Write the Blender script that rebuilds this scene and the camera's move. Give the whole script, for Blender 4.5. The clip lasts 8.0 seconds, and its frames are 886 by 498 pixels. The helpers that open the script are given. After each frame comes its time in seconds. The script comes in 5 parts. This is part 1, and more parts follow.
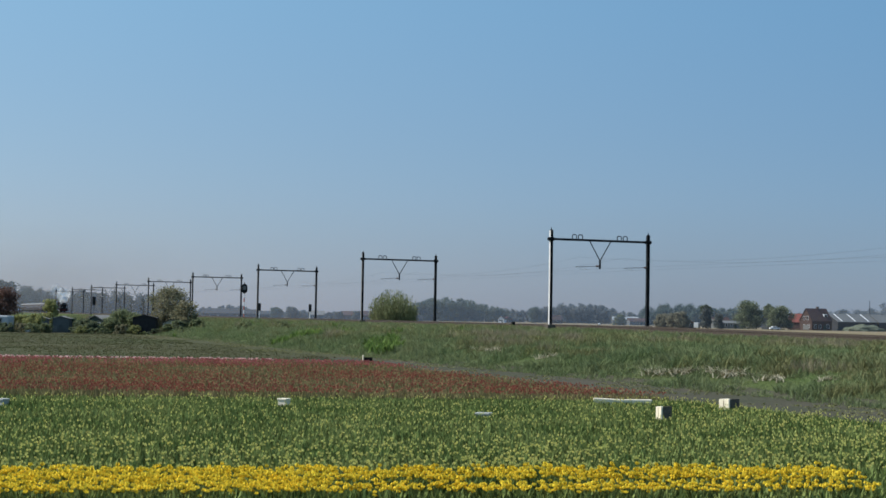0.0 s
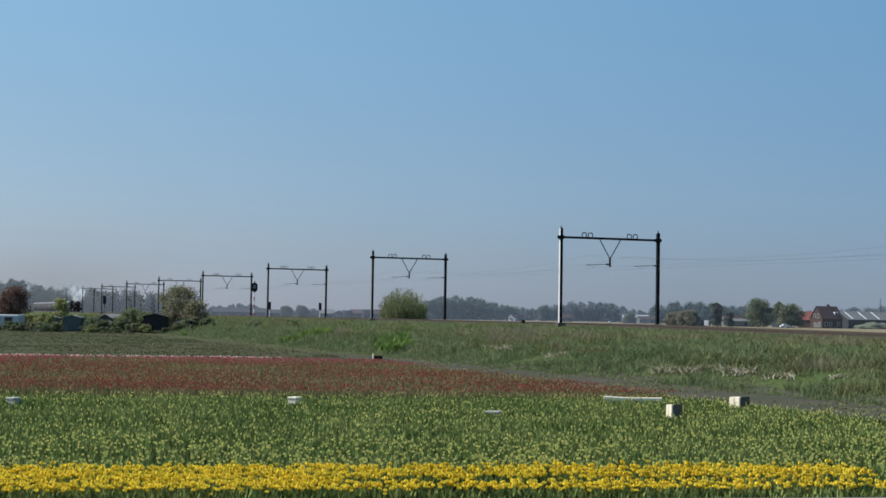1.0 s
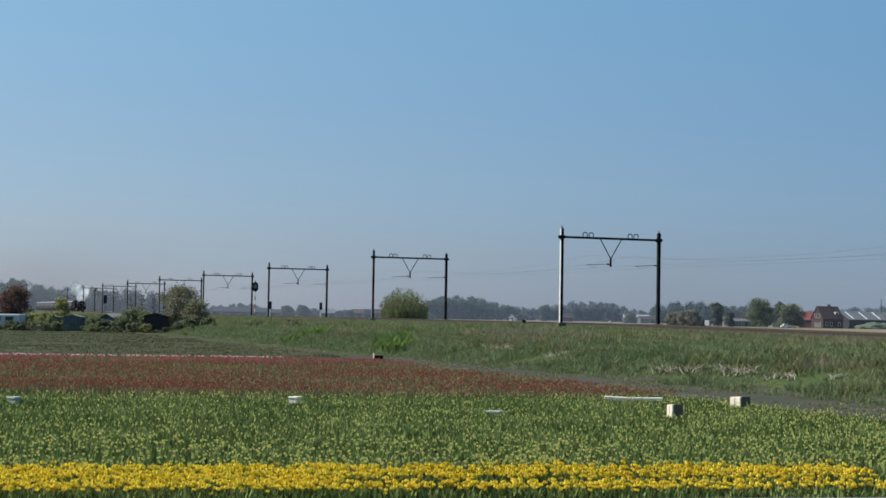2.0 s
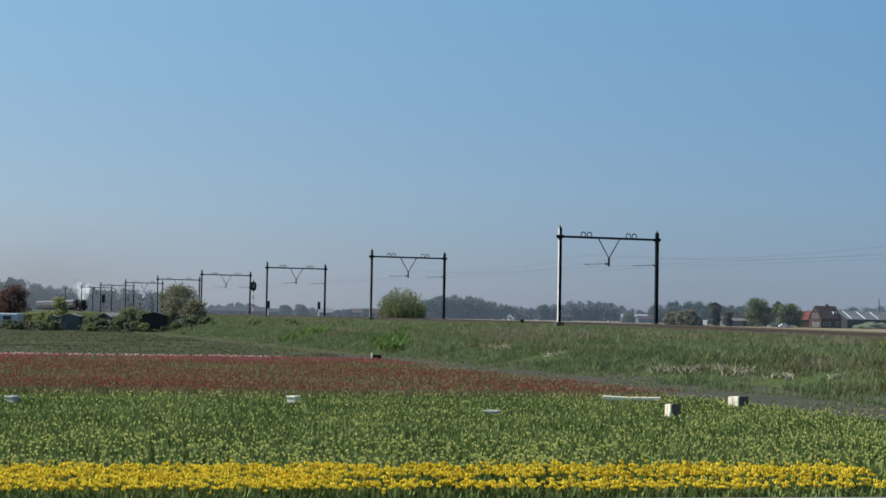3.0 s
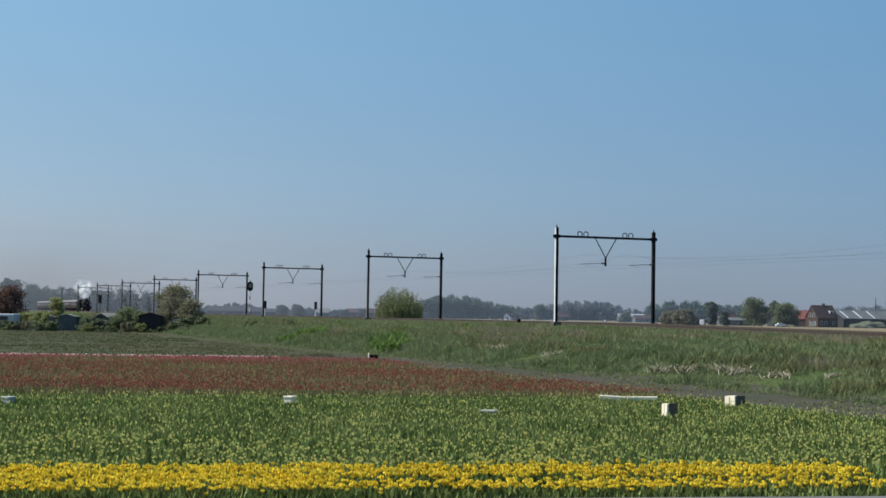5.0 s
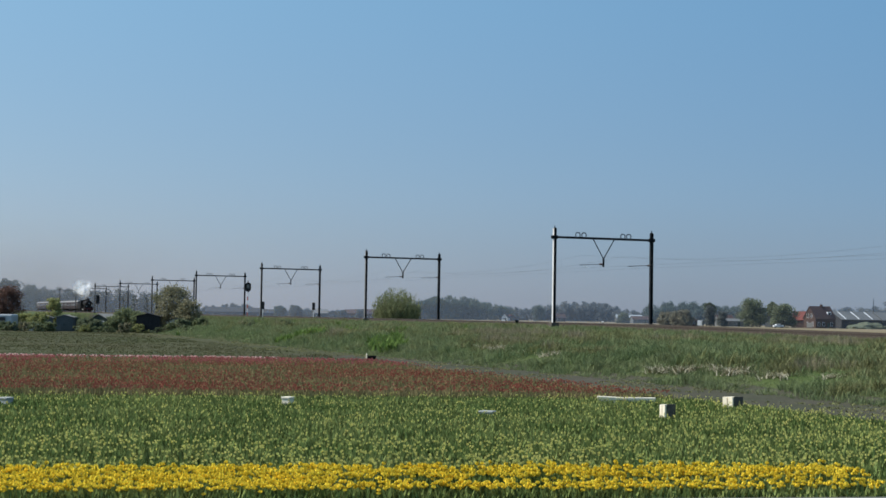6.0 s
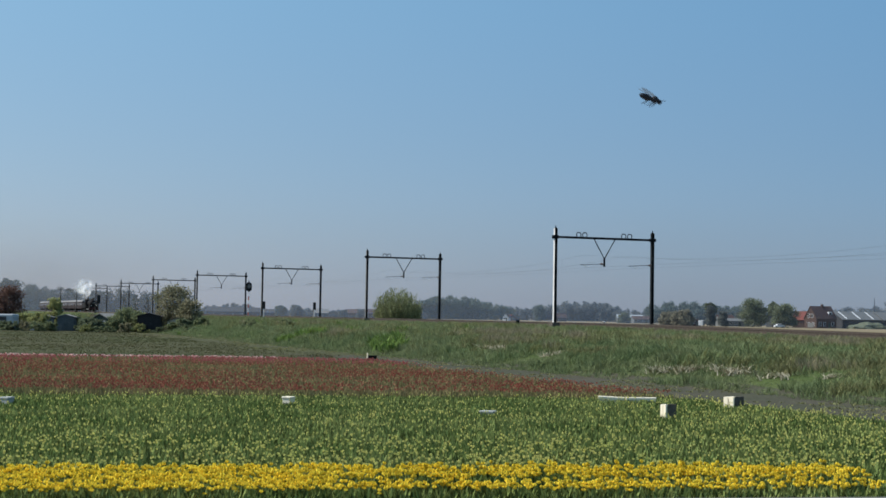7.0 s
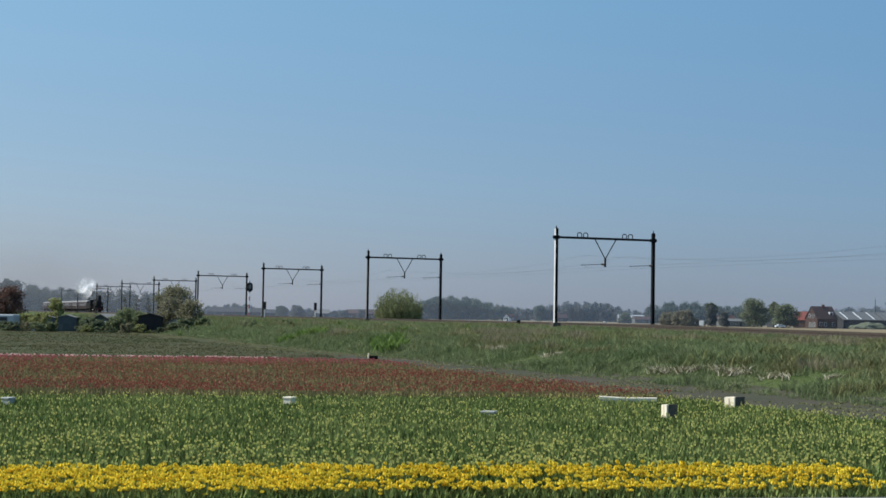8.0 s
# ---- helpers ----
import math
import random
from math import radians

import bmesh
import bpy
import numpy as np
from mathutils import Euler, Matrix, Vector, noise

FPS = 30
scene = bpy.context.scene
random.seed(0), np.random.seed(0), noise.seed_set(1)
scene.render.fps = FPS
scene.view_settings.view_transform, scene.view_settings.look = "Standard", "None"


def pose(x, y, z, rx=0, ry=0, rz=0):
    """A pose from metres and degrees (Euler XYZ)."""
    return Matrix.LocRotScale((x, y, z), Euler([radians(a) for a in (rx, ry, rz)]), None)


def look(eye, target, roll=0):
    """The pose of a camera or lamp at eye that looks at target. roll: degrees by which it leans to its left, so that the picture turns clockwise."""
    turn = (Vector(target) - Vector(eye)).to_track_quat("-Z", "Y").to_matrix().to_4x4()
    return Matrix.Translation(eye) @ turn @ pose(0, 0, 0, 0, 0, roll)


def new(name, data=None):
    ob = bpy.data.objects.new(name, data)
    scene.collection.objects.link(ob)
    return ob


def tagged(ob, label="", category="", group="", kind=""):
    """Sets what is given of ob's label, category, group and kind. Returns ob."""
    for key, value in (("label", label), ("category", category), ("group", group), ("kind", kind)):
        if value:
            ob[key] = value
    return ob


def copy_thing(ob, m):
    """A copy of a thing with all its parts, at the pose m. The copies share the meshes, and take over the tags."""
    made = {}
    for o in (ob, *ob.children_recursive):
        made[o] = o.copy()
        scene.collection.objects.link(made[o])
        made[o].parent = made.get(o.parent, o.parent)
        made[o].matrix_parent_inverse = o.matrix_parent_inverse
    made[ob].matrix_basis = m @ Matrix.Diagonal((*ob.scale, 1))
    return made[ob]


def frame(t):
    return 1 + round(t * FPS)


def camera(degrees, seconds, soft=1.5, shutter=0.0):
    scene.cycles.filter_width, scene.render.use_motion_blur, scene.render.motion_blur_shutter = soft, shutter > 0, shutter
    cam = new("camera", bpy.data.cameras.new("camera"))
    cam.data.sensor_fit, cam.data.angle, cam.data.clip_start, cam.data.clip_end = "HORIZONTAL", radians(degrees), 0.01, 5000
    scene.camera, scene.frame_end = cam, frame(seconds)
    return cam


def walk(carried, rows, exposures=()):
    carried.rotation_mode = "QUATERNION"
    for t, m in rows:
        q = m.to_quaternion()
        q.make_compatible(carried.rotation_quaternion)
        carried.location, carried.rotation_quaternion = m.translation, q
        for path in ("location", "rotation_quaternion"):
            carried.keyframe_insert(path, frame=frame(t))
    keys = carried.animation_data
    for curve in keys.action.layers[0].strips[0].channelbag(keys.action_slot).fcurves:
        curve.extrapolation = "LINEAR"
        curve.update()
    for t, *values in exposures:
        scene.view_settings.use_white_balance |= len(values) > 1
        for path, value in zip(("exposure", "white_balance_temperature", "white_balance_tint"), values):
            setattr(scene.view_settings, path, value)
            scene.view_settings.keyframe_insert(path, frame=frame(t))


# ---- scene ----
# ---- camera ----
FOV = 2 * math.degrees(math.atan(784 / 2700))
EYE = Vector((0, 0, 2.35))
SHUTTER = 0.08
cam = camera(FOV, 8.0, soft=1.6, shutter=SHUTTER)


def aim(yaw, pitch, roll):
    """A camera pose at EYE: degrees to the right, up, and of roll."""
    a, b = radians(yaw), radians(pitch)
    way = Vector((math.sin(a) * math.cos(b), math.cos(a) * math.cos(b), math.sin(b)))
    return look(EYE, EYE + way * 100, roll)


def turn_row(t, right, up, roll):
    return t, aim(right, 2.536 + up, 0.945 + roll)


walk(cam, [turn_row(*r) for r in (
    (0.0, 0.193, 0.066, 0.068), (0.5, 0.062, 0.050, 0.080), (1.0, -0.176, -0.001, -0.02), (1.5, -0.227, 0.0, 0.0),
    (1.7, -0.222, -0.004, 0.01), (2.8, -0.150, -0.026, 0.05), (3.0, -0.136, -0.030, 0.06), (3.5, -0.082, -0.034, 0.04), (4.0, 0.0, 0.0, 0.0), (4.5, -0.059, -0.055, -0.05),
    (4.8, -0.035, -0.045, -0.04), (5.8, 0.060, -0.004, 0.0), (6.0, 0.065, -0.003, 0.0), (6.5, 0.033, 0.0, 0.0), (7.0, 0.032, -0.010, 0.018), (7.5, 0.003, -0.001, 0.014), (8.0, 0.0, 0.0, 0.0))],
    exposures=[(0.0, 0.1, 6150, 10), (8.0, 0.1, 6150, 10)])

# ---- world and sun ----
SUN_AZ, SUN_EL = 279.0, 45.0            # degrees clockwise from +y, and above the horizon
world = bpy.data.worlds.new("sky")
scene.world = world
world.use_nodes = True
wn = world.node_tree
sky = wn.nodes.new("ShaderNodeTexSky")
sky.sky_type, sky.sun_disc = "NISHITA", False
sky.sun_elevation, sky.sun_rotation = radians(SUN_EL), radians(SUN_AZ)
sky.air_density, sky.dust_density, sky.ozone_density = 1.0, 0.3, 3.0
haze = wn.nodes.new("ShaderNodeMix")            # an even thin haze over the whole sky
haze.data_type = "RGBA"
haze.inputs[0].default_value, haze.inputs[7].default_value = 0.60, (2.66, 4.14, 6.20, 1)
wn.links.new(sky.outputs[0], haze.inputs[6])
way, axes = wn.nodes.new("ShaderNodeTexCoord"), wn.nodes.new("ShaderNodeSeparateXYZ")
wn.links.new(way.outputs["Generated"], axes.inputs[0])


def sky_tint(last, axis, low, high, c_low, c_high):
    """Multiplies the sky by a smooth change of tint along one axis."""
    ramp, tint, mul = wn.nodes.new("ShaderNodeMapRange"), wn.nodes.new("ShaderNodeMix"), wn.nodes.new("ShaderNodeMix")
    ramp.inputs["From Min"].default_value, ramp.inputs["From Max"].default_value = low, high
    tint.data_type = mul.data_type = "RGBA"
    mul.blend_type = "MULTIPLY"
    mul.inputs[0].default_value = 1.0
    tint.inputs[6].default_value, tint.inputs[7].default_value = (*c_low, 1), (*c_high, 1)
    wn.links.new(axes.outputs[axis], ramp.inputs["Value"])
    wn.links.new(ramp.outputs[0], tint.inputs[0])
    wn.links.new(last, mul.inputs[6]), wn.links.new(tint.outputs[2], mul.inputs[7])
    return mul.outputs[2]


# the haze is whiter on the sun's side and greyer towards the horizon
tinted = sky_tint(haze.outputs[2], 0, -0.4, 0.4, (1.213, 1.113, 1.009), (0.717, 0.792, 0.831))
tinted = sky_tint(tinted, 2, 0.0, 0.2, (1.04, 0.935, 0.945), (1.0, 1.178, 1.19))
wn.links.new(tinted, wn.nodes["Background"].inputs[0])
wn.nodes["Background"].inputs[1].default_value = 0.085
sun = new("sun", bpy.data.lights.new("sun", "SUN"))
sun.data.energy, sun.data.angle, sun.data.color = 5.6, radians(0.6), (1.0, 0.93, 0.82)
sun_way = Vector((math.sin(radians(SUN_AZ)) * math.cos(radians(SUN_EL)), math.cos(radians(SUN_AZ)) * math.cos(radians(SUN_EL)), math.sin(radians(SUN_EL))))
sun.matrix_world = look(sun_way * 300, (0, 0, 0))


# ---- materials ----
def mat(name, c1, c2=None, scale=3.0, rough=0.85, bump=0.0, bscale=30.0, metal=0.0, island=0.0, objvar=0.0, through_light=0.0, fine=0.25, alpha=1.0):
    m = bpy.data.materials.new(name)
    m.use_nodes = True
    nt = m.node_tree
    bs, out = nt.nodes["Principled BSDF"], nt.nodes["Material Output"]
    bs.inputs["Roughness"].default_value, bs.inputs["Metallic"].default_value = rough, metal
    bs.inputs["Specular IOR Level"].default_value = 0.3 if rough < 0.72 else 0.04
    co = nt.nodes.new("ShaderNodeTexCoord")
    n1, n2 = nt.nodes.new("ShaderNodeTexNoise"), nt.nodes.new("ShaderNodeTexNoise")
    n1.inputs["Scale"].default_value, n2.inputs["Scale"].default_value = scale, scale * 9
    n1.inputs["Detail"].default_value = n2.inputs["Detail"].default_value = 4
    for n in (n1, n2):
        nt.links.new(co.outputs["Object"], n.inputs["Vector"])
    ramp = nt.nodes.new("ShaderNodeMapRange")
    ramp.inputs["From Min"].default_value, ramp.inputs["From Max"].default_value = 0.33, 0.67
    nt.links.new(n1.outputs[0], ramp.inputs["Value"])
    mix = nt.nodes.new("ShaderNodeMix")
    mix.data_type = "RGBA"
    mix.inputs[6].default_value, mix.inputs[7].default_value = (*c1, 1), (*(c2 or c1), 1)
    nt.links.new(ramp.outputs[0], mix.inputs[0])
    hsv = nt.nodes.new("ShaderNodeHueSaturation")
    nt.links.new(mix.outputs[2], hsv.inputs["Color"])
    val = nt.nodes.new("ShaderNodeMath")
    val.operation = "MULTIPLY_ADD"
    val.inputs[1].default_value, val.inputs[2].default_value = fine * 2, 1 - fine
    nt.links.new(n2.outputs[0], val.inputs[0])
    last = val
    for amount, node in ((island, "ShaderNodeNewGeometry"), (objvar, "ShaderNodeObjectInfo")):
        if amount:
            src, k = nt.nodes.new(node), nt.nodes.new("ShaderNodeMath")
            k.operation = "MULTIPLY_ADD"
            k.inputs[1].default_value, k.inputs[2].default_value = 2 * amount, 1 - amount
            nt.links.new(src.outputs["Random Per Island" if node == "ShaderNodeNewGeometry" else "Random"], k.inputs[0])
            mul = nt.nodes.new("ShaderNodeMath")
            mul.operation = "MULTIPLY"
            nt.links.new(last.outputs[0], mul.inputs[0])
            nt.links.new(k.outputs[0], mul.inputs[1])
            last = mul
    nt.links.new(last.outputs[0], hsv.inputs["Value"])
    nt.links.new(hsv.outputs[0], bs.inputs["Base Color"])
    if bump:
        n3, b = nt.nodes.new("ShaderNodeTexNoise"), nt.nodes.new("ShaderNodeBump")
        n3.inputs["Scale"].default_value, n3.inputs["Detail"].default_value = bscale, 5
        b.inputs["Strength"].default_value, b.inputs["Distance"].default_value = bump, 0.3 / bscale * 3
        nt.links.new(co.outputs["Object"], n3.inputs["Vector"])
        nt.links.new(n3.outputs[0], b.inputs["Height"])
        nt.links.new(b.outputs[0], bs.inputs["Normal"])
    if through_light:
        tr, ms = nt.nodes.new("ShaderNodeBsdfTranslucent"), nt.nodes.new("ShaderNodeMixShader")
        nt.links.new(hsv.outputs[0], tr.inputs["Color"])
        ms.inputs[0].default_value = through_light
        nt.links.new(bs.outputs[0], ms.inputs[1])
        nt.links.new(tr.outputs[0], ms.inputs[2])
        nt.links.new(ms.outputs[0], out.inputs["Surface"])
    bs.inputs["Alpha"].default_value = alpha
    return m


SOIL = mat("field soil", (0.075, 0.055, 0.035), (0.10, 0.085, 0.05), 0.8, bump=0.6, bscale=6)
PATH = mat("bare path soil", (0.078, 0.070, 0.053), (0.058, 0.063, 0.040), 0.22, bump=0.5, bscale=5)
CROP = mat("low crop ground", (0.064, 0.070, 0.036), (0.073, 0.070, 0.039), 0.05, bump=0.5, bscale=4)
BANK = mat("bank turf", (0.060, 0.088, 0.028), (0.085, 0.100, 0.040), 0.25, bump=0.8, bscale=3)
BALLAST = mat("rusty ballast", (0.058, 0.045, 0.032), (0.080, 0.062, 0.044), 1.5, bump=0.9, bscale=14)
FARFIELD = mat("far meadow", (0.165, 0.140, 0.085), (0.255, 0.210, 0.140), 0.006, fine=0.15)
ASPHALT = mat("worn asphalt", (0.13, 0.128, 0.125), (0.17, 0.168, 0.16), 0.9, bump=0.3, bscale=40)
YELLOW = mat("yellow tulip petals", (0.83, 0.67, 0.068), (0.77, 0.56, 0.038), 1.2, 0.75, island=0.5, through_light=0.3, fine=0.15)
PALE_YELLOW = mat("half open yellow tulip petals", (0.70, 0.64, 0.20), (0.52, 0.54, 0.16), 1.0, 0.7, island=0.35, through_light=0.3, fine=0.1)
RED = mat("red tulip petals", (0.30, 0.090, 0.064), (0.23, 0.095, 0.068), 0.25, 0.85, island=0.35, through_light=0.25, fine=0.1)
FADED = mat("faded orange tulip petals", (0.44, 0.28, 0.15), (0.36, 0.19, 0.11), 0.5, 0.8, island=0.4, through_light=0.25, fine=0.1)
ROSE = mat("rose red tulip petals", (0.44, 0.150, 0.145), (0.34, 0.11, 0.105), 0.3, 0.8, island=0.35, through_light=0.25, fine=0.1)
PINK = mat("pale pink tulip petals", (0.85, 0.62, 0.58), (0.78, 0.42, 0.40), 0.5, 0.6, island=0.25, through_light=0.25, fine=0.1)
LEAF = mat("tulip leaves", (0.200, 0.240, 0.080), (0.118, 0.168, 0.049), 0.35, 0.8, island=0.65, through_light=0.25, fine=0.1)
DULL_LEAF = mat("faded tulip leaves", (0.245, 0.200, 0.100), (0.195, 0.188, 0.084), 0.3, 0.8, island=0.35, through_light=0.25, fine=0.1)
CROP_LEAF = mat("low crop leaves", (0.088, 0.100, 0.048), (0.098, 0.096, 0.051), 0.05, 0.8, island=0.06, through_light=0.2)
GRASS = mat("tall bank grass", (0.138, 0.186, 0.082), (0.192, 0.220, 0.110), 0.30, 0.8, island=0.3, through_light=0.3)
LUSH = mat("lush green herb", (0.165, 0.245, 0.062), (0.125, 0.190, 0.052), 0.3, 0.75, island=0.35, through_light=0.3)
REED = mat("dry reed grass", (0.285, 0.248, 0.165), (0.215, 0.205, 0.122), 0.2, 0.8, island=0.3, through_light=0.25)
STRAW = mat("bleached flattened straw", (0.41, 0.37, 0.28), (0.29, 0.27, 0.185), 0.5, 0.85, island=0.35)
STEEL = mat("dark painted steel", (0.012, 0.014, 0.017), (0.022, 0.024, 0.026), 2, 0.75, fine=0.3)
# both also put the sunlit look of the left posts' outer faces into colour
LIT_FACE_DULL = mat("dull sunlit post face", (0.20, 0.20, 0.20), (0.15, 0.15, 0.15), 2, 0.6, fine=0.25)
GALV_AND_LIT = mat("pale weathered paint, sunlit post face", (0.70, 0.70, 0.69), (0.58, 0.58, 0.57), 2, 0.5, fine=0.25)
CONCRETE = mat("stained footing concrete", (0.12, 0.105, 0.09), (0.085, 0.075, 0.065), 3, bump=0.3)
PORCELAIN = mat("brown insulator porcelain", (0.06, 0.035, 0.028), None, 6, 0.3)
WIRE = mat("weathered copper wire", (0.075, 0.085, 0.085), None, 1, 0.5, metal=0.4)
RAIL = mat("rail steel", (0.060, 0.047, 0.036), (0.085, 0.065, 0.05), 2, 0.6, metal=0.3)
SLEEPER = mat("stained sleeper", (0.10, 0.08, 0.065), (0.075, 0.06, 0.05), 3)
BARK = mat("bark", (0.085, 0.070, 0.055), (0.12, 0.10, 0.08), 4, bump=0.5)
CRATE = mat("creamy white plastic crate", (0.88, 0.80, 0.62), (0.80, 0.71, 0.53), 4, 0.5, fine=0.12)
DARKCRATE = mat("dark plastic crate", (0.014, 0.013, 0.014), (0.022, 0.02, 0.02), 4, 0.85)


def foliage(name, c1, c2, scale=0.4, vary=0.3):
    return mat(name, c1, c2, scale, 0.8, island=vary, through_light=0.35)


F_WILLOW = foliage("young willow leaves", (0.235, 0.255, 0.130), (0.195, 0.215, 0.108))
F_GREEN = foliage("green leaves", (0.190, 0.222, 0.118), (0.215, 0.236, 0.128))
F_DARK = foliage("dark leaves", (0.160, 0.190, 0.115), (0.185, 0.205, 0.122))
F_BROWN = foliage("budding brown twigs", (0.245, 0.226, 0.145), (0.205, 0.205, 0.122))
F_PURPLE = foliage("copper leaves", (0.135, 0.085, 0.070), (0.16, 0.10, 0.08))
# the next two greys have distance haze mixed into the twig colour
F_GREY = foliage("grey spring twigs, haze in colour", (0.158, 0.172, 0.155), (0.135, 0.150, 0.142), 0.1, 0.12)
F_FAR = foliage("far spring wood twigs, blue-grey haze in colour", (0.200, 0.224, 0.232), (0.175, 0.198, 0.208), 0.03, 0.06)
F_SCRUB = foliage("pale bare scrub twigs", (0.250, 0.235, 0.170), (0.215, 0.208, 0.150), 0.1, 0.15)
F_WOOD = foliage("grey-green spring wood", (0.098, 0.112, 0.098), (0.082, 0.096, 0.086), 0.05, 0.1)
F_LIME = foliage("fresh lime leaves", (0.30, 0.31, 0.13), (0.25, 0.265, 0.115))


# ---- building helpers ----
def thing(name, m, label, category, group="", kind=""):
    ob = new(name)
    ob.matrix_world = m
    return tagged(ob, label, category, group, kind)


def part(name, bm, material, parent=None, label=""):
    me = bpy.data.meshes.new(name)
    bm.to_mesh(me)
    bm.free()
    me.materials.append(material)
    ob = new(name, me)
    ob.parent = parent
    return tagged(ob, label)


def add_box(bm, x0, y0, z0, x1, y1, z1, bevel=0.0, m=None):
    r = bmesh.ops.create_cube(bm, size=1.0)
    vs = r["verts"]
    bmesh.ops.scale(bm, vec=(x1 - x0, y1 - y0, z1 - z0), verts=vs)
    bmesh.ops.translate(bm, vec=((x0 + x1) / 2, (y0 + y1) / 2, (z0 + z1) / 2), verts=vs)
    if bevel:
        es = list({e for v in vs for e in v.link_edges})
        got = bmesh.ops.bevel(bm, geom=es, offset=bevel, segments=2, affect="EDGES", profile=0.5)
        vs = list({v for f in got["faces"] for v in f.verts} | {v for v in vs if v.is_valid})
    if m:
        bmesh.ops.transform(bm, matrix=m, verts=vs)
    return bm


def box(x0, y0, z0, x1, y1, z1, bevel=0.0, m=None):
    return add_box(bmesh.new(), x0, y0, z0, x1, y1, z1, bevel, m)


def add_rod(bm, a, b, r0, r1=None, n=8):
    a, b = Vector(a), Vector(b)
    q = (b - a).to_track_quat("Z", "Y").to_matrix().to_4x4()
    m = Matrix.Translation((a + b) / 2) @ q
    bmesh.ops.create_cone(bm, cap_ends=True, segments=n, radius1=r0, radius2=r0 if r1 is None else r1, depth=(b - a).length, matrix=m)
    return bm


def rod(a, b, r0, r1=None, n=8):
    return add_rod(bmesh.new(), a, b, r0, r1, n)


def lathe(profile, n=16, m=None):
    """A body turned round z from (radius, height) pairs."""
    bm = bmesh.new()
    rings = [[bm.verts.new((r * math.cos(2 * math.pi * k / n), r * math.sin(2 * math.pi * k / n), z)) for k in range(n)] for r, z in profile]
    for a, b in zip(rings, rings[1:]):
        for k in range(n):
            bm.faces.new((a[k], a[(k + 1) % n], b[(k + 1) % n], b[k]))
    bm.faces.new(rings[0][::-1]), bm.faces.new(rings[-1])
    if m:
        bmesh.ops.transform(bm, matrix=m, verts=bm.verts)
    return bm


def array_mesh(name, verts, tris, slots, materials):
    me = bpy.data.meshes.new(name)
    verts, tris = np.asarray(verts, np.float32), np.asarray(tris, np.int32)
    me.vertices.add(len(verts)), me.loops.add(tris.size), me.polygons.add(len(tris))
    me.vertices.foreach_set("co", verts.ravel())
    me.loops.foreach_set("vertex_index", tris.ravel())
    me.polygons.foreach_set("loop_start", np.arange(0, tris.size, 3, dtype=np.int32))
    me.polygons.foreach_set("material_index", np.asarray(slots, np.int32))
    me.update(calc_edges=True)
    for m in materials:
        me.materials.append(m)
    return me


def scatter(kinds, pos, size, rng, which=None, lean=0.0, tall=None):
    """Many copies of small bodies (verts, tris, slots) joined: at pos, of these sizes, each turned at random."""
    pos, size = np.asarray(pos, float), np.asarray(size, float)
    which = rng.integers(0, len(kinds), len(pos)) if which is None else which
    tall = np.ones(len(pos)) if tall is None else tall
    vs, ts, ss, base = [], [], [], 0
    for k, (v, t, s) in enumerate(kinds):
        at = np.nonzero(which == k)[0]
        if not len(at):
            continue
        a = rng.uniform(0, 2 * np.pi, len(at))
        c, n = np.cos(a)[:, None], np.sin(a)[:, None]
        x, y, z = v[:, 0], v[:, 1], v[:, 2]
        zz = z[None] * size[at, None] * tall[at, None]
        lx, ly = rng.normal(0, lean, (2, len(at), 1)) if lean else np.zeros((2, len(at), 1))
        w = np.stack([(c * x - n * y) * size[at, None] + zz * lx, (n * x + c * y) * size[at, None] + zz * ly, zz], -1) + pos[at, None]
        vs.append(w.reshape(-1, 3))
        ts.append((t[None] + (np.arange(len(at)) * len(v))[:, None, None] + base).reshape(-1, 3))
        ss.append(np.tile(s, len(at)))
        base += len(at) * len(v)
    return np.concatenate(vs), np.concatenate(ts), np.concatenate(ss)


def stuff(name, arrays, materials, label, category, parent=None):
    ob = new(name, array_mesh(name, *arrays, materials))
    ob.parent = parent
    return tagged(ob, label, category, kind="stuff")


def join_bodies(*bodies):
    vs, ts, ss, base = [], [], [], 0
    for v, t, s in bodies:
        vs.append(v), ts.append(np.asarray(t) + base), ss.append(s)
        base += len(v)
    return np.concatenate(vs), np.concatenate(ts), np.concatenate(ss)


def strip(points, widths, side, slot):
    """A bent leaf: points along its middle, half widths, a sideways direction."""
    side = np.asarray(side, float)
    v, t = [], []
    for p, w in zip(points, widths):
        v += [np.asarray(p) - side * w, np.asarray(p) + side * w]
    for k in range(len(points) - 1):
        a = 2 * k
        t += [(a, a + 1, a + 3), (a, a + 3, a + 2)]
    return np.array(v), np.array(t), np.full(len(t), slot)


# ---- plan: the track's frame and the field's frame ----
TRACK_TURN = 19.63
E = np.array((math.cos(radians(TRACK_TURN)), math.sin(radians(TRACK_TURN))))     # across the track, away from the camera
D = np.array((-E[1], E[0]))                                                       # along the track, into the distance
MID, FIRST, SPAN, FORMATION = 62.4, 129.6, 58.0, 1.74
FIELD_TURN = 10.5
V = np.array((math.cos(radians(FIELD_TURN)), math.sin(radians(FIELD_TURN))))     # along the tulip rows
N = np.array((-V[1], V[0]))                                                       # across them
SOIL_Z = -0.2


def tr(across, along):
    return E * across + D * along


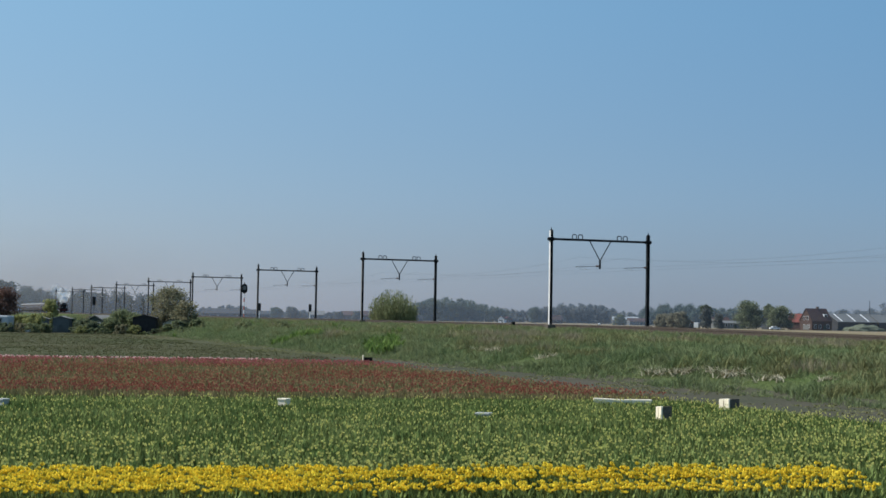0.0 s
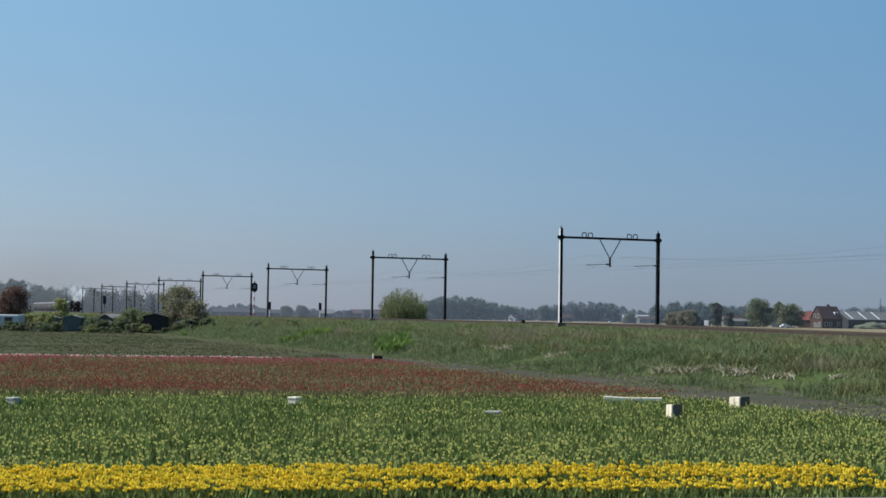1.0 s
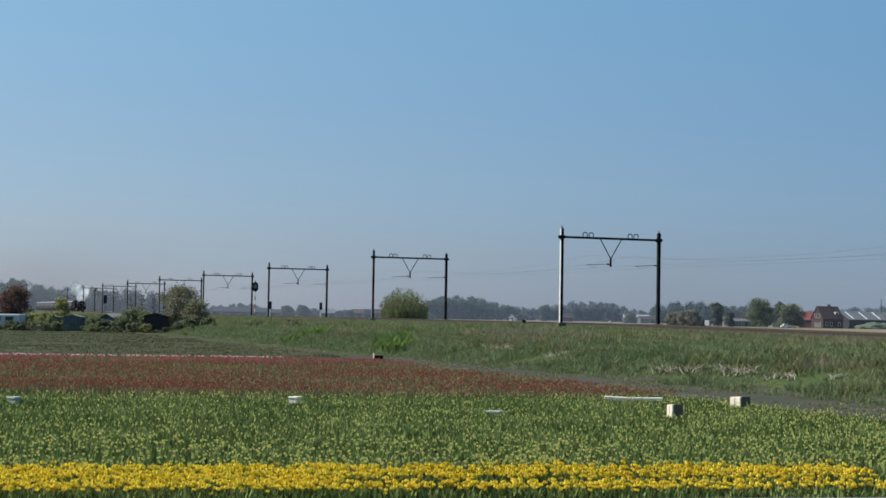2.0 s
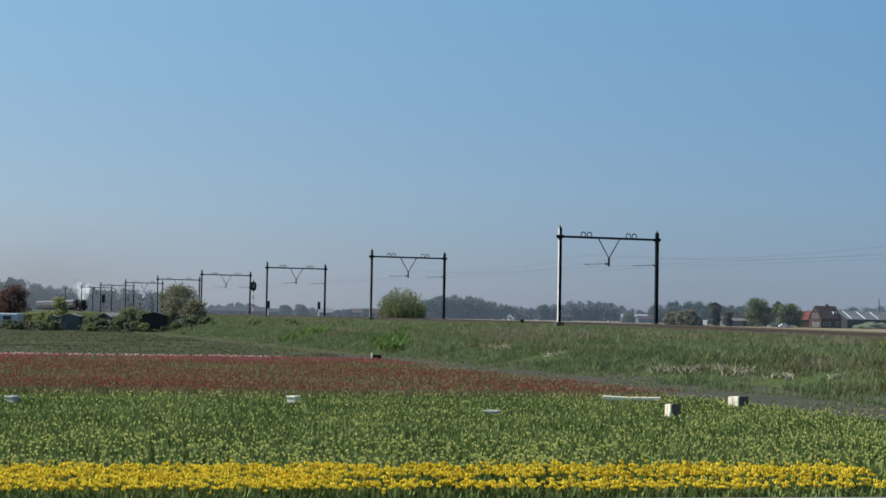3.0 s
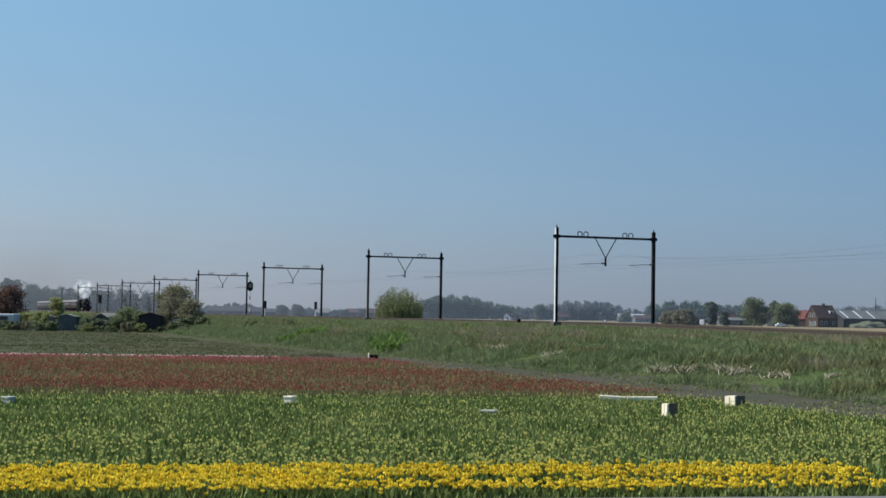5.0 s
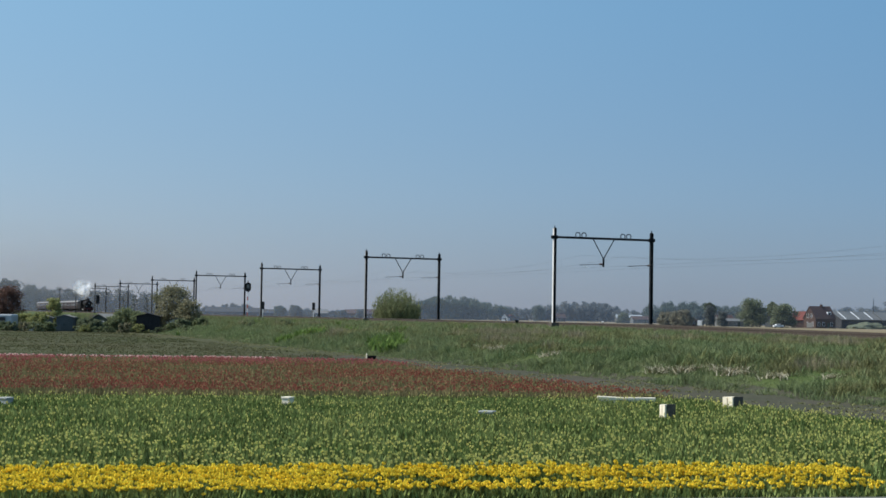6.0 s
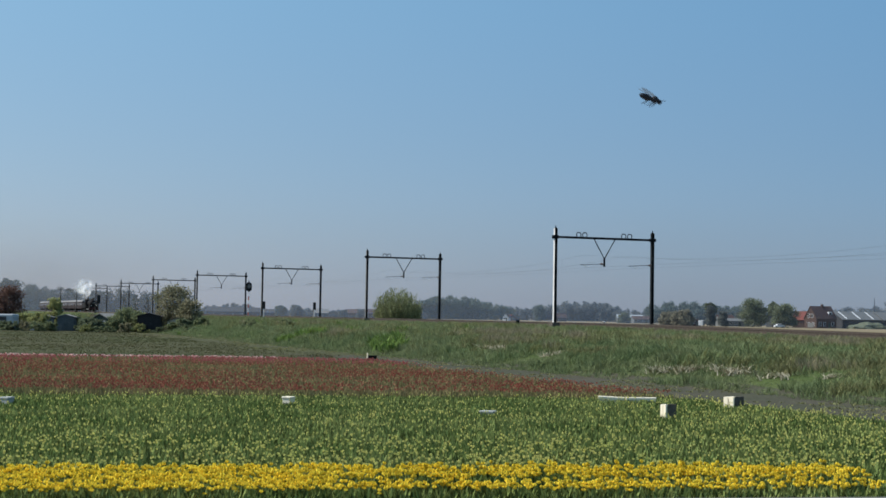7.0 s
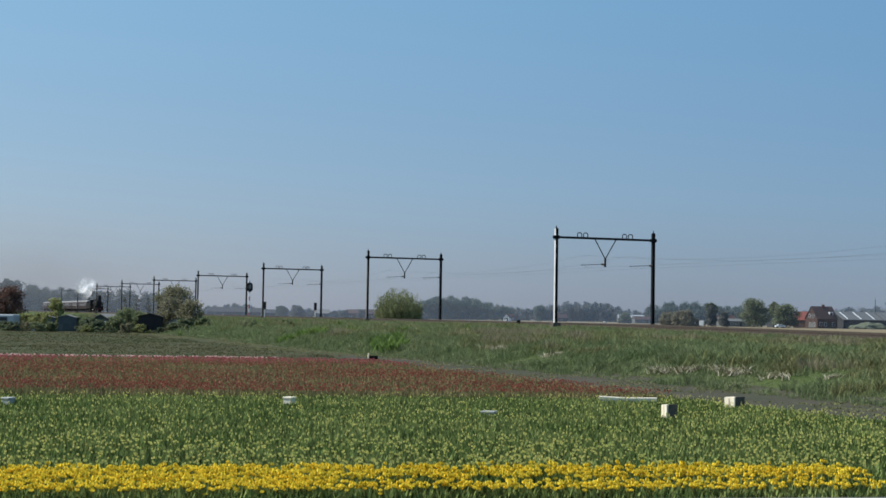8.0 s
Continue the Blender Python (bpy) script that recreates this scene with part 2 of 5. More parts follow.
def bank_height(c):
    """The ground's height over its distance across the track."""
    return np.interp(c, (-4000, 29.4, 30.6, 33.4, 40.0, 48.0, 54.0, 56.4, 58.3, 59.1, 65.7, 66.4, 68.0, 72.0, 76.0, 4000),
                     (SOIL_Z, SOIL_Z, 0.05, 0.62, 0.95, 1.12, 1.30, 1.44, FORMATION, FORMATION + 0.05, FORMATION + 0.05, FORMATION, 1.6, 0.8, 0.0, 0.0))


GRADE, RAMP_TOP, RAMP_FOOT = 0.0064, 126.0, 66.0


def ramp_drop(along):
    """How far the railway lies lower where it runs down towards the near end."""
    return GRADE * (RAMP_TOP - np.clip(along, RAMP_FOOT, RAMP_TOP))


def bank_z(c, l):
    return bank_height(c) - ramp_drop(l) * np.interp(c, (36, 52, 68, 74), (0, 1, 1, 0))


def ground_z(x, y):
    x, y = np.asarray(x), np.asarray(y)
    return bank_z(x * E[0] + y * E[1], x * D[0] + y * D[1])


def build_ground():
    cs = np.unique(np.r_[-4000, -2000, -1000, -500, -250, -150, np.arange(-100, 28, 2.0), np.arange(28, 80, 0.7), 90, 120, 180, 300, 500, 800, 1300, 2200, 4000])
    ls = np.unique(np.r_[-4000, -1500, -500, -200, -100, np.arange(-60, 300, 2.0), np.arange(300, 700, 10), 800, 1000, 1400, 2000, 3000, 4500])
    c, l = np.meshgrid(cs, ls, indexing="ij")
    x, y = E[0] * c + D[0] * l, E[1] * c + D[1] * l
    z = bank_z(c, l)
    rough = np.array([[noise.noise(Vector((p * 0.25, q * 0.25, 0))) for p, q in zip(a, b)] for a, b in zip(x, y)])
    z = z + rough * np.where((c > 29) & (c < 57), 0.16, np.where((c > 57) & (c < 68), 0.02, 0.03))
    nc, nl = c.shape
    i = (np.arange(nc - 1)[:, None] * nl + np.arange(nl - 1)).ravel()
    tris = np.concatenate([np.stack([i, i + nl, i + nl + 1], 1), np.stack([i, i + nl + 1, i + 1], 1)])
    v = np.stack([x, y, z], -1).reshape(-1, 3)
    mid = v[tris].mean(1)
    mc, mn = mid[:, :2] @ E, mid[:, :2] @ N
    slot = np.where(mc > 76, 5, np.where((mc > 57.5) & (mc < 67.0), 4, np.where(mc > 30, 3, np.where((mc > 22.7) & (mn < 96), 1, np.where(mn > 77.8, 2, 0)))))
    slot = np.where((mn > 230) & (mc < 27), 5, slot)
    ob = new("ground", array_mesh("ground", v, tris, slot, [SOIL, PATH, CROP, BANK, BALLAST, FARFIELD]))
    for p in ob.data.polygons:
        p.use_smooth = True
    tagged(ob, "flat polder ground with tulip soil, grassy bank and far meadows", "ground", kind="structure")
    bm = box(-45, -8, -0.35, 60, 19.42, 0.0, 0.03, pose(0, 0, 0, 0, 0, FIELD_TURN))
    tagged(part("road", bm, ASPHALT), "narrow grey asphalt lane beside the tulip field", "road", kind="structure")


build_ground()


# ---- railway ----
TRACK_OFF = 2.05
POLE_OFF = 5.02
BEAM_Z = 8.15
STATIONS = (-1.0, 0.0, 1.037, 2.074, 3.088, 4.065, 5.016, 5.966, 6.87, 7.8)    # the portals, in spans from the first in view


def build_portal(pale):
    """A steel portal over two tracks; local x across the track, y along it, z up from the formation."""
    p = thing("catenary_portal", Matrix(), "dark steel catenary portal over a double railway track", "catenary portal", "portals along the railway")
    for s in (-1, 1):
        x = s * POLE_OFF
        bm = bmesh.new()                 # a broad-flange post: two flanges and a web
        top = 8.95 if s < 0 else 8.8
        add_box(bm, x - 0.14, -0.14, 0, x - 0.12, 0.14, top)
        add_box(bm, x + 0.12, -0.14, 0, x + 0.14, 0.14, top)
        add_box(bm, x - 0.12, -0.012, 0, x + 0.12, 0.012, top)
        post = part("post", bm, pale, p, "dark steel post, sunlit side face coloured pale" if s < 0 and pale is GALV_AND_LIT else "dark steel post")
        post.data.materials.append(STEEL)
        # only the left post's sunward face keeps the pale colour, painted as lit
        for f in post.data.polygons:
            if s > 0 or f.center.x > x - 0.137:
                f.material_index = 1
        part("post_cap", lathe([(0.15, 0), (0.15, 0.03), (0.05, 0.08), (0.04, 0.26), (0.01, 0.28)], 8, pose(x, 0, top)), STEEL, post)
        bm = box(x - 0.38, -0.38, -0.5, x + 0.38, 0.38, 0.22, 0.04)
        part("footing", bm, CONCRETE, post, "grey concrete footing")
        part("beam_bracket", box(x - 0.28, -0.17, BEAM_Z - 0.16, x + 0.28, 0.17, BEAM_Z + 0.16, 0.03), STEEL, p)
    part("beam", box(-POLE_OFF - 0.35, -0.1, BEAM_Z - 0.10, POLE_OFF + 0.35, 0.1, BEAM_Z + 0.10, 0.015), STEEL, p)
    for s in (-1, 1):
        for dx in (-0.31, 0.31):
            x = s * 2.3 + dx + (0 if s > 0 else -0.05)
            bm = bmesh.new()             # an open hoop that holds the feeder line over the beam
            pts = [(x - 0.2, 0, BEAM_Z + 0.1), (x - 0.23, 0, BEAM_Z + 0.34), (x - 0.14, 0, BEAM_Z + 0.48), (x + 0.14, 0, BEAM_Z + 0.48), (x + 0.23, 0, BEAM_Z + 0.34), (x + 0.2, 0, BEAM_Z + 0.1)]
            for a, b in zip(pts, pts[1:]):
                add_rod(bm, a, b, 0.045, n=6)
            part("feeder_hoop", bm, STEEL, p)
    part("hanger_rod", rod((-1.08, 0, BEAM_Z - 0.08), (0, 0, 6.25), 0.05, n=6), STEEL, p)
    part("hanger_rod", rod((1.08, 0, BEAM_Z - 0.08), (0, 0, 6.25), 0.05, n=6), STEEL, p)
    part("hanger_post", box(-0.075, -0.075, 5.5, 0.075, 0.075, 6.35, 0.01), STEEL, p)
    for x, s in ((0.0, -1), (POLE_OFF, -1)):
        part("insulator", lathe([(0.05, 0), (0.11, 0.04), (0.06, 0.08), (0.11, 0.13), (0.06, 0.18), (0.11, 0.23), (0.05, 0.28)], 10, pose(x - 0.13, 0, 5.75) @ pose(0, 0, 0, 0, -90)), PORCELAIN, p, "ribbed brown porcelain insulator")
        part("arm", rod((x - 0.4, 0, 5.75), (x - 2.5, 0, 5.62), 0.022, n=6), STEEL, p)
        part("registration_arm", rod((x - 2.3, 0, 5.62), (x - 1.4, 0, 5.40), 0.016, n=6), GALV_AND_LIT, p)
    return p


def track_matrix(n, across=0.0):
    at = tr(MID + across, FIRST + SPAN * n)
    return pose(at[0], at[1], FORMATION - float(ramp_drop(FIRST + SPAN * n)), 0, 0, TRACK_TURN)


build_portal(GALV_AND_LIT).matrix_world = track_matrix(0)
far_portal = build_portal(LIT_FACE_DULL)
far_portal.matrix_world = track_matrix(STATIONS[0])
for n in STATIONS[2:]:
    copy_thing(far_portal, track_matrix(n))


def build_wires():
    """Messenger, contact wire and droppers over each track, and the feeders on the hoops, span by span."""
    def line(name, spans, radius, label):
        cu = bpy.data.curves.new(name, "CURVE")
        cu.dimensions, cu.bevel_depth, cu.bevel_resolution = "3D", radius, 1
        for pts in spans:
            sp = cu.splines.new("POLY")
            sp.points.add(len(pts) - 1)
            for q, co in zip(sp.points, pts):
                q.co = (*co, 1)
        cu.materials.append(WIRE)
        ob = new(name, cu)
        return ob

    def at(across, n, h):
        x, y = tr(MID + across, FIRST + SPAN * n)
        return x, y, FORMATION + h - float(ramp_drop(FIRST + SPAN * n))

    for s in (-1, 1):
        a = s * TRACK_OFF
        mess, cont, drop = [], [], []
        for n, m in zip(STATIONS, STATIONS[1:]):
            ks = np.linspace(0, 1, 13)
            mh = 6.55 - 0.95 * 4 * ks * (1 - ks)
            mess.append([at(a, n + k * (m - n), h) for k, h in zip(ks, mh)])
            cont.append([at(a + 0.15 * (1 - 2 * k), n + k * (m - n), 5.35) for k in (0, 0.5, 1)])
            drop += [[at(a, n + k * (m - n), h), at(a, n + k * (m - n), 5.35)] for k, h in list(zip(ks, mh))[1:-1:2]]
        top = tagged(new("overhead_line"), "thin sagging overhead railway wires with droppers", "overhead line", "overhead lines")
        for name, spans, r in (("messenger_wire", mess, 0.006), ("contact_wire", cont, 0.006), ("dropper", drop, 0.004)):
            line(name, spans, r, "").parent = top


build_wires()


def build_track():
    for s in (-1, 1):
        top = thing("railway_track", Matrix(), "straight railway track on rusty ballast", "railway track", "railway tracks")
        for r in (-0.75, 0.75):
            bm = bmesh.new()
            for l0, l1 in ((-40, RAMP_FOOT), (RAMP_FOOT, RAMP_TOP), (RAMP_TOP, 1100)):
                d0, d1 = float(ramp_drop(l0)), float(ramp_drop(l1))
                q = (l1 - l0) / 2
                m = pose(*tr(MID + s * TRACK_OFF + r, (l0 + l1) / 2), FORMATION + 0.05 - (d0 + d1) / 2, 0, 0, TRACK_TURN) @ pose(0, 0, 0, math.degrees(math.atan2(d0 - d1, l1 - l0)))
                add_box(bm, -0.036, -q, 0.10, 0.036, q, 0.15, 0, m)
                add_box(bm, -0.01, -q, 0.02, 0.01, q, 0.10, 0, m)
                add_box(bm, -0.07, -q, 0.0, 0.07, q, 0.02, 0, m)
            part("rail", bm, RAIL, top)
        me = box(-1.25, -0.13, -0.12, 1.25, 0.13, 0.07, 0.02)
        data = bpy.data.meshes.new("sleeper")
        me.to_mesh(data), me.free()
        data.materials.append(SLEEPER)
        for k in range(260):
            ob = new("sleeper", data)
            ob.parent = top
            x, y = tr(MID + s * TRACK_OFF, 60 + 0.62 * k)
            ob.matrix_world = pose(x, y, FORMATION - float(ramp_drop(60 + 0.62 * k)), 0, 0, TRACK_TURN)


build_track()


# ---- tulip field ----
def tulip_flower(r, h, z, petals=6, slot=0, wide=1.0):
    """A cup of pointed petals."""
    v, t = [], []
    for k in range(petals):
        a = 2 * math.pi * k / petals
        for da, rr, zz in ((0, 0.25, 0), (-0.62, 0.95, 0.45), (0.62, 0.95, 0.45), (0, 0.85 * wide, 1.0 + (0.08 if k % 2 else 0))):
            v.append((r * rr * math.cos(a + da), r * rr * math.sin(a + da), z + h * zz))
        b = 4 * k
        t += [(b, b + 2, b + 1), (b + 1, b + 2, b + 3)]
    return np.array(v), np.array(t), np.full(len(t), slot)


def tulip(flower=True, height=0.34, leaves=3, slot=0, leaf_slot=1, petals=6, r=0.034, h=0.058, seed=0, wide=0.8, open_heart=False):
    g = np.random.default_rng(seed)
    out = []
    if flower:
        out.append(tulip_flower(r, h, height - h * 0.7, petals, slot, wide))
        if open_heart:
            out.append(tulip_flower(r * 0.7, h * 0.8, height - h * 0.7, 3, slot, 0.6))
    b = np.array([(-0.005, 0, 0), (0.005, 0, 0), (0, 0, height - h * 0.6)])
    out.append((b, np.array([(0, 1, 2)]), np.array([leaf_slot])))
    for k in range(leaves):
        a = 2 * math.pi * (k / leaves + g.uniform(-0.1, 0.1))
        c, s = math.cos(a), math.sin(a)
        l, w = height * g.uniform(0.62, 0.92), g.uniform(0.018, 0.03)
        pts = [(0.01 * c, 0.01 * s, 0), (0.05 * c, 0.05 * s, l * 0.55), (0.10 * c, 0.10 * s, l)]
        out.append(strip(pts, (w * 0.7, w, 0.003), (-s, c, 0), leaf_slot))
    return join_bodies(*out)


def in_field(n0, n1, per_m2, rng, row=0.0, edge=22.5):
    """Places in the tulip field between two row lines, as far as they come into view."""
    wide = 0.34 * n1 * 2 + 4
    count = int((n1 - n0) * wide * per_m2)
    n, v = rng.uniform(n0, n1, count), rng.uniform(-wide / 2 - 1, wide / 2 + 6, count)
    if row:
        n = np.round(n / row) * row + rng.normal(0, row * 0.14, count)
    p = n[:, None] * N + v[:, None] * V
    ok = (abs(p[:, 0]) < 0.312 * p[:, 1] + 0.6) & (p @ E < edge) & (n > n0 - 0.05) & (n < n1 + 0.05)
    return p[ok], n[ok], v[ok]


def patchy(p, scale, seed=0.0):
    return np.array([noise.noise(Vector((x * scale, y * scale, seed))) for x, y in p])


def at_soil(p, z=SOIL_Z):
    return np.column_stack([p, np.full(len(p), z)])


def build_tulips():
    rng = np.random.default_rng(3)
    # the yellow bed nearest the lane
    p, n, v = in_field(19.65, 22.3, 175, rng)
    gap = (n > 20.2) & (n < 20.95)
    thin = patchy(p, 0.55, 4.0)
    keep = np.where(gap & (p[:, 0] > 0.6), thin > 0.62, np.where(gap & (p[:, 0] > -1.2), thin > 0.2, np.where(gap, thin > -0.25, thin > -0.62))) & (p[:, 0] < 6.2 + 0.4 * thin)
    p, n = p[keep], n[keep]
    kinds = [tulip(True, 0.34, 2, petals=6, seed=k, r=0.036, h=0.046, wide=0.50, open_heart=True) for k in range(4)]
    tall = 1 + 0.10 * patchy(p, 1.5, 1) + rng.normal(0, 0.09, len(p))
    near = np.argsort(n)[:280]
    rest = np.setdiff1d(np.arange(len(p)), near)
    bed = stuff("yellow_tulips", scatter(kinds, at_soil(p[rest]), np.full(len(rest), 1.02), rng, lean=0.06, tall=tall[rest]), [YELLOW, LEAF],
                "dense bed of bright yellow tulips in full bloom", "tulips")
    data = [array_mesh("tulip", *k, [YELLOW, LEAF]) for k in kinds]
    for j in near:
        ob = new("tulip", data[j % 4])
        ob.parent = bed
        ob.matrix_world = pose(*p[j], SOIL_Z, *rng.normal(0, 3, 2), rng.uniform(0, 360)) @ Matrix.Diagonal((1, 1, tall[j], 1))
    # leaves under and before the yellow bed
    p, n, v = in_field(19.45, 22.4, 110, rng)
    p = p[~((n > 20.2) & (n < 20.95) & (p[:, 0] > -0.5))]
    kinds = [tulip(False, 0.30, 4, seed=20 + k) for k in range(4)]
    stuff("tulip_leaves", scatter(kinds, at_soil(p), rng.uniform(0.85, 1.0, len(p)), rng, lean=0.08), [YELLOW, LEAF], "blue-green tulip leaves under the yellow bed", "tulip leaves")
    # the half open bed behind it
    p, n, v = in_field(22.35, 43.6, 74, rng, row=0.27)
    thin = patchy(p, 0.35, 7)
    bloom = np.interp(n, (22.3, 24, 27, 29, 32, 42), (0.50, 0.42, 0.32, 0.20, 0.16, 0.13)) * (1 + 0.9 * thin) + np.clip(p[:, 0] - 3, 0, 5) * 0.018
    which = np.where(rng.uniform(0, 1, len(p)) < bloom, rng.integers(0, 3, len(p)), rng.integers(3, 6, len(p)))
    which = np.where((which < 3) & (n > 27.5 + 2 * thin), which + 6, which)
    kinds = [tulip(True, 0.335, 2, petals=5, seed=30 + k, r=0.020, h=0.040, wide=0.7) for k in range(3)] + [tulip(False, 0.31, 4, seed=40 + k) for k in range(3)] + [tulip(True, 0.335, 3, petals=3, seed=35 + k, r=0.017, h=0.055, wide=0.3) for k in range(3)]
    stuff("opening_tulips", scatter(kinds, at_soil(p), rng.uniform(0.9, 1.08, len(p)), rng, which, 0.07), [PALE_YELLOW, LEAF],
          "green tulip rows with scattered opening yellow buds", "tulips")
    # the red beds
    p, n, v = in_field(44.6, 76.6, 40, rng, row=0.5, edge=22.7)
    thin = patchy(p, 0.16, 11)
    bloom = np.interp(n, (44.6, 50, 60, 72, 76), (0.52, 0.42, 0.24, 0.36, 0.55)) + 0.55 * thin - 0.035 * np.clip(p[:, 0] - 1, 0, 7)
    which = np.where(rng.uniform(0, 1, len(p)) < bloom, rng.integers(0, 3, len(p)), rng.integers(3, 5, len(p)))
    kinds = [tulip(True, 0.36, 2, petals=3, seed=50 + k, r=0.038, h=0.06) for k in range(3)] + [tulip(False, 0.32, 3, seed=60 + k) for k in range(2)] + [tulip(True, 0.35, 2, petals=3, seed=66, r=0.034, h=0.055, slot=2)]
    kinds.append(tulip(True, 0.37, 2, petals=4, seed=68, r=0.042, h=0.06, slot=3))
    which = np.where(rng.uniform(0, 1, len(p)) < 0.11, 5, np.where((which < 3) & (n > 70 + rng.normal(0, 2.5, len(p))), 6, which))
    stuff("red_tulips", scatter(kinds, at_soil(p), rng.uniform(0.9, 1.1, len(p)), rng, which, 0.07), [RED, DULL_LEAF, FADED, ROSE], "wide bed of red tulips, some of them fading", "tulips")
    p, n, v = in_field(76.6, 77.6, 34, rng)
    p = p[p[:, 0] < -8.0]
    kinds = [tulip(True, 0.37, 2, petals=4, seed=70, r=0.045, h=0.06)]
    stuff("pink_tulips", scatter(kinds, at_soil(p), rng.uniform(0.9, 1.1, len(p)), rng, None, 0.05), [PINK, DULL_LEAF], "row of pale pink tulips at the end of the red bed", "tulips")


build_tulips()


# ---- bank, path edge and low crop ----
def tuft(blades, height, spread, width, seed, slot=0, droop=0.5):
    g = np.random.default_rng(seed)
    out = []
    for k in range(blades):
        a, r = g.uniform(0, 2 * math.pi), g.uniform(0, spread * 0.5)
        x, y, h = r * math.cos(a), r * math.sin(a), height * g.uniform(0.55, 1.0)
        b, d = g.uniform(0, 2 * math.pi), spread * droop * g.uniform(0.3, 1.0)
        s = np.array((-math.sin(b), math.cos(b), 0)) * width
        root, bend, tip = np.array((x, y, 0)), np.array((x + d * 0.3 * math.cos(b), y + d * 0.3 * math.sin(b), h * 0.6)), np.array((x + d * math.cos(b), y + d * math.sin(b), h))
        out.append((np.array([root - s, root + s, bend + s * 0.7, bend - s * 0.7, tip]), np.array([(0, 1, 2), (0, 2, 3), (3, 2, 4)]), np.full(3, slot)))
    return join_bodies(*out)


def along_bank(c0, c1, l0, l1, per_m2, rng, full=85.0):
    count = int((c1 - c0) * (l1 - l0) * per_m2)
    c, l = rng.uniform(c0, c1, count), rng.uniform(l0, l1, count)
    p = c[:, None] * E + l[:, None] * D
    ok = (abs(p[:, 0]) < 0.315 * p[:, 1] + 1) & (p[:, 1] > 20) & (rng.uniform(0, 1, count) < np.clip((full / np.maximum(p[:, 1], 1)) ** 1.1, 0, 1))
    return p[ok], c[ok], l[ok]


STRAW_SPOTS = ((2.8, 90.0, 1.6), (3.4, 87.7, 1.6), (4.5, 83.5, 1.3), (5.7, 79.3, 1.2), (9.6, 65.6, 1.2), (10.3, 64.4, 1.2), (11.2, 63.2, 1.4), (11.7, 61.0, 1.2), (12.3, 59.3, 1.2), (12.7, 57.4, 0.8), (14.3, 55.2, 0.4))


def build_bank():
    rng = np.random.default_rng(8)
    p, c, l = along_bank(28.4, 57.9, 15, 420, 12, rng)
    a, b = patchy(p, 0.07, 3), patchy(p, 0.42, 5)
    dry = 0.42 * a + 0.55 * b + np.interp(c, (28.4, 31, 33, 40, 50, 57), (-0.55, -0.32, -0.10, -0.10, -0.14, -0.2))
    for x, y, wide, far, more in ((5.0, 108, 2.0, 8.0, 0.36), (4.2, 93, 1.5, 5.0, 0.30), (7.7, 79, 1.5, 3.5, 0.42), (14.0, 70, 5.0, 7.0, -0.30), (24.0, 88, 4.5, 9.0, 0.38), (15.2, 56, 2.2, 4.0, 0.42), (14.4, 50.5, 1.4, 3.0, 0.50), (-3.0, 120, 2.0, 9.0, 0.2)):
        q = p - np.array((x, y))
        dry += more * np.exp(-((q @ E) / wide) ** 2 - ((q @ D) / far) ** 2)
    kind = np.where(dry > 0.30, 2, np.where(dry + rng.normal(0, 0.1, len(p)) > 0.08, 1, 0))
    grow = np.interp(c, (28.4, 30, 36, 50, 56.5, 57.9), (0.4, 0.9, 1.0, 0.95, 0.75, 0.4)) * np.clip(1 + 0.9 * b + 0.5 * a, 0.55, 2) * rng.uniform(0.7, 1.25, len(p))
    for x, y, far in STRAW_SPOTS:        # trampled short where the straw lies
        q = p - np.array((x, y))
        grow *= 1 - 0.35 * np.exp(-(((q @ E) + 0.6) / 1.1) ** 2 - ((q @ D) / (far + 0.4)) ** 2)
    z = ground_z(p[:, 0], p[:, 1]) - 0.05
    pos = np.column_stack([p, z])
    green = [tuft(11, 0.46, 0.5, 0.019, k, droop=0.9) for k in range(5)]
    reed = [tuft(12, 0.52, 0.40, 0.011, 10 + k, droop=0.6) for k in range(5)]
    for name, ks, kinds, m, label, cat in (
            ("bank_grass", (0,), green, GRASS, "tall rough green grass on the railway bank", "grass"),
            ("mixed_grass", (1,), green, MIXED, "half-withered olive grass on the railway bank", "grass"),
            ("dry_reeds", (2,), reed, REED, "dry beige reeds standing on the railway bank", "reeds")):
        ok = np.isin(kind, ks)
        stuff(name, scatter(kinds, pos[ok], grow[ok], rng, lean=0.14), [m], label, cat)
    # bleached straw lying along the middle of the slope
    p, c, l = along_bank(30.0, 41.0, 15, 170, 7, rng, 90)
    lie = 0.4 * patchy(p, 0.16, 21) + 0.45 * patchy(p, 0.5, 22) - abs(c - 32.5) * 0.05
    for x, y, far in STRAW_SPOTS:
        q = p - np.array((x, y))
        lie += 0.75 * np.exp(-((q @ E) / 0.5) ** 2 - ((q @ D) / far) ** 2)
    ok = lie > 0.47
    p = p[ok]
    kinds = [tuft(14, 0.27, 0.6, 0.020, 30 + k, droop=1.3) for k in range(4)]
    stuff("flattened_straw", scatter(kinds, np.column_stack([p, ground_z(*p.T)]), rng.uniform(0.85, 1.35, len(p)), rng, lean=0.2), [STRAW], "bleached straw lying flat on the railway bank", "straw")
    # broad-leaved herbs in patches
    p, c, l = along_bank(29.0, 48.0, 40, 190, 8, rng, 100)
    ok = (patchy(p, 0.12, 31) + 0.5 * patchy(p, 0.5, 33) > 0.64)
    q = (p - np.array((-3.6, 104.0))) / (1.15, 4.5)
    spot1 = np.hypot(*q.T) < 1 + 0.8 * patchy(p, 0.6, 40)
    ok |= spot1
    p = p[ok]
    kinds = [tuft(12, 0.75, 0.6, 0.05, 50 + k, droop=0.8) for k in range(4)]
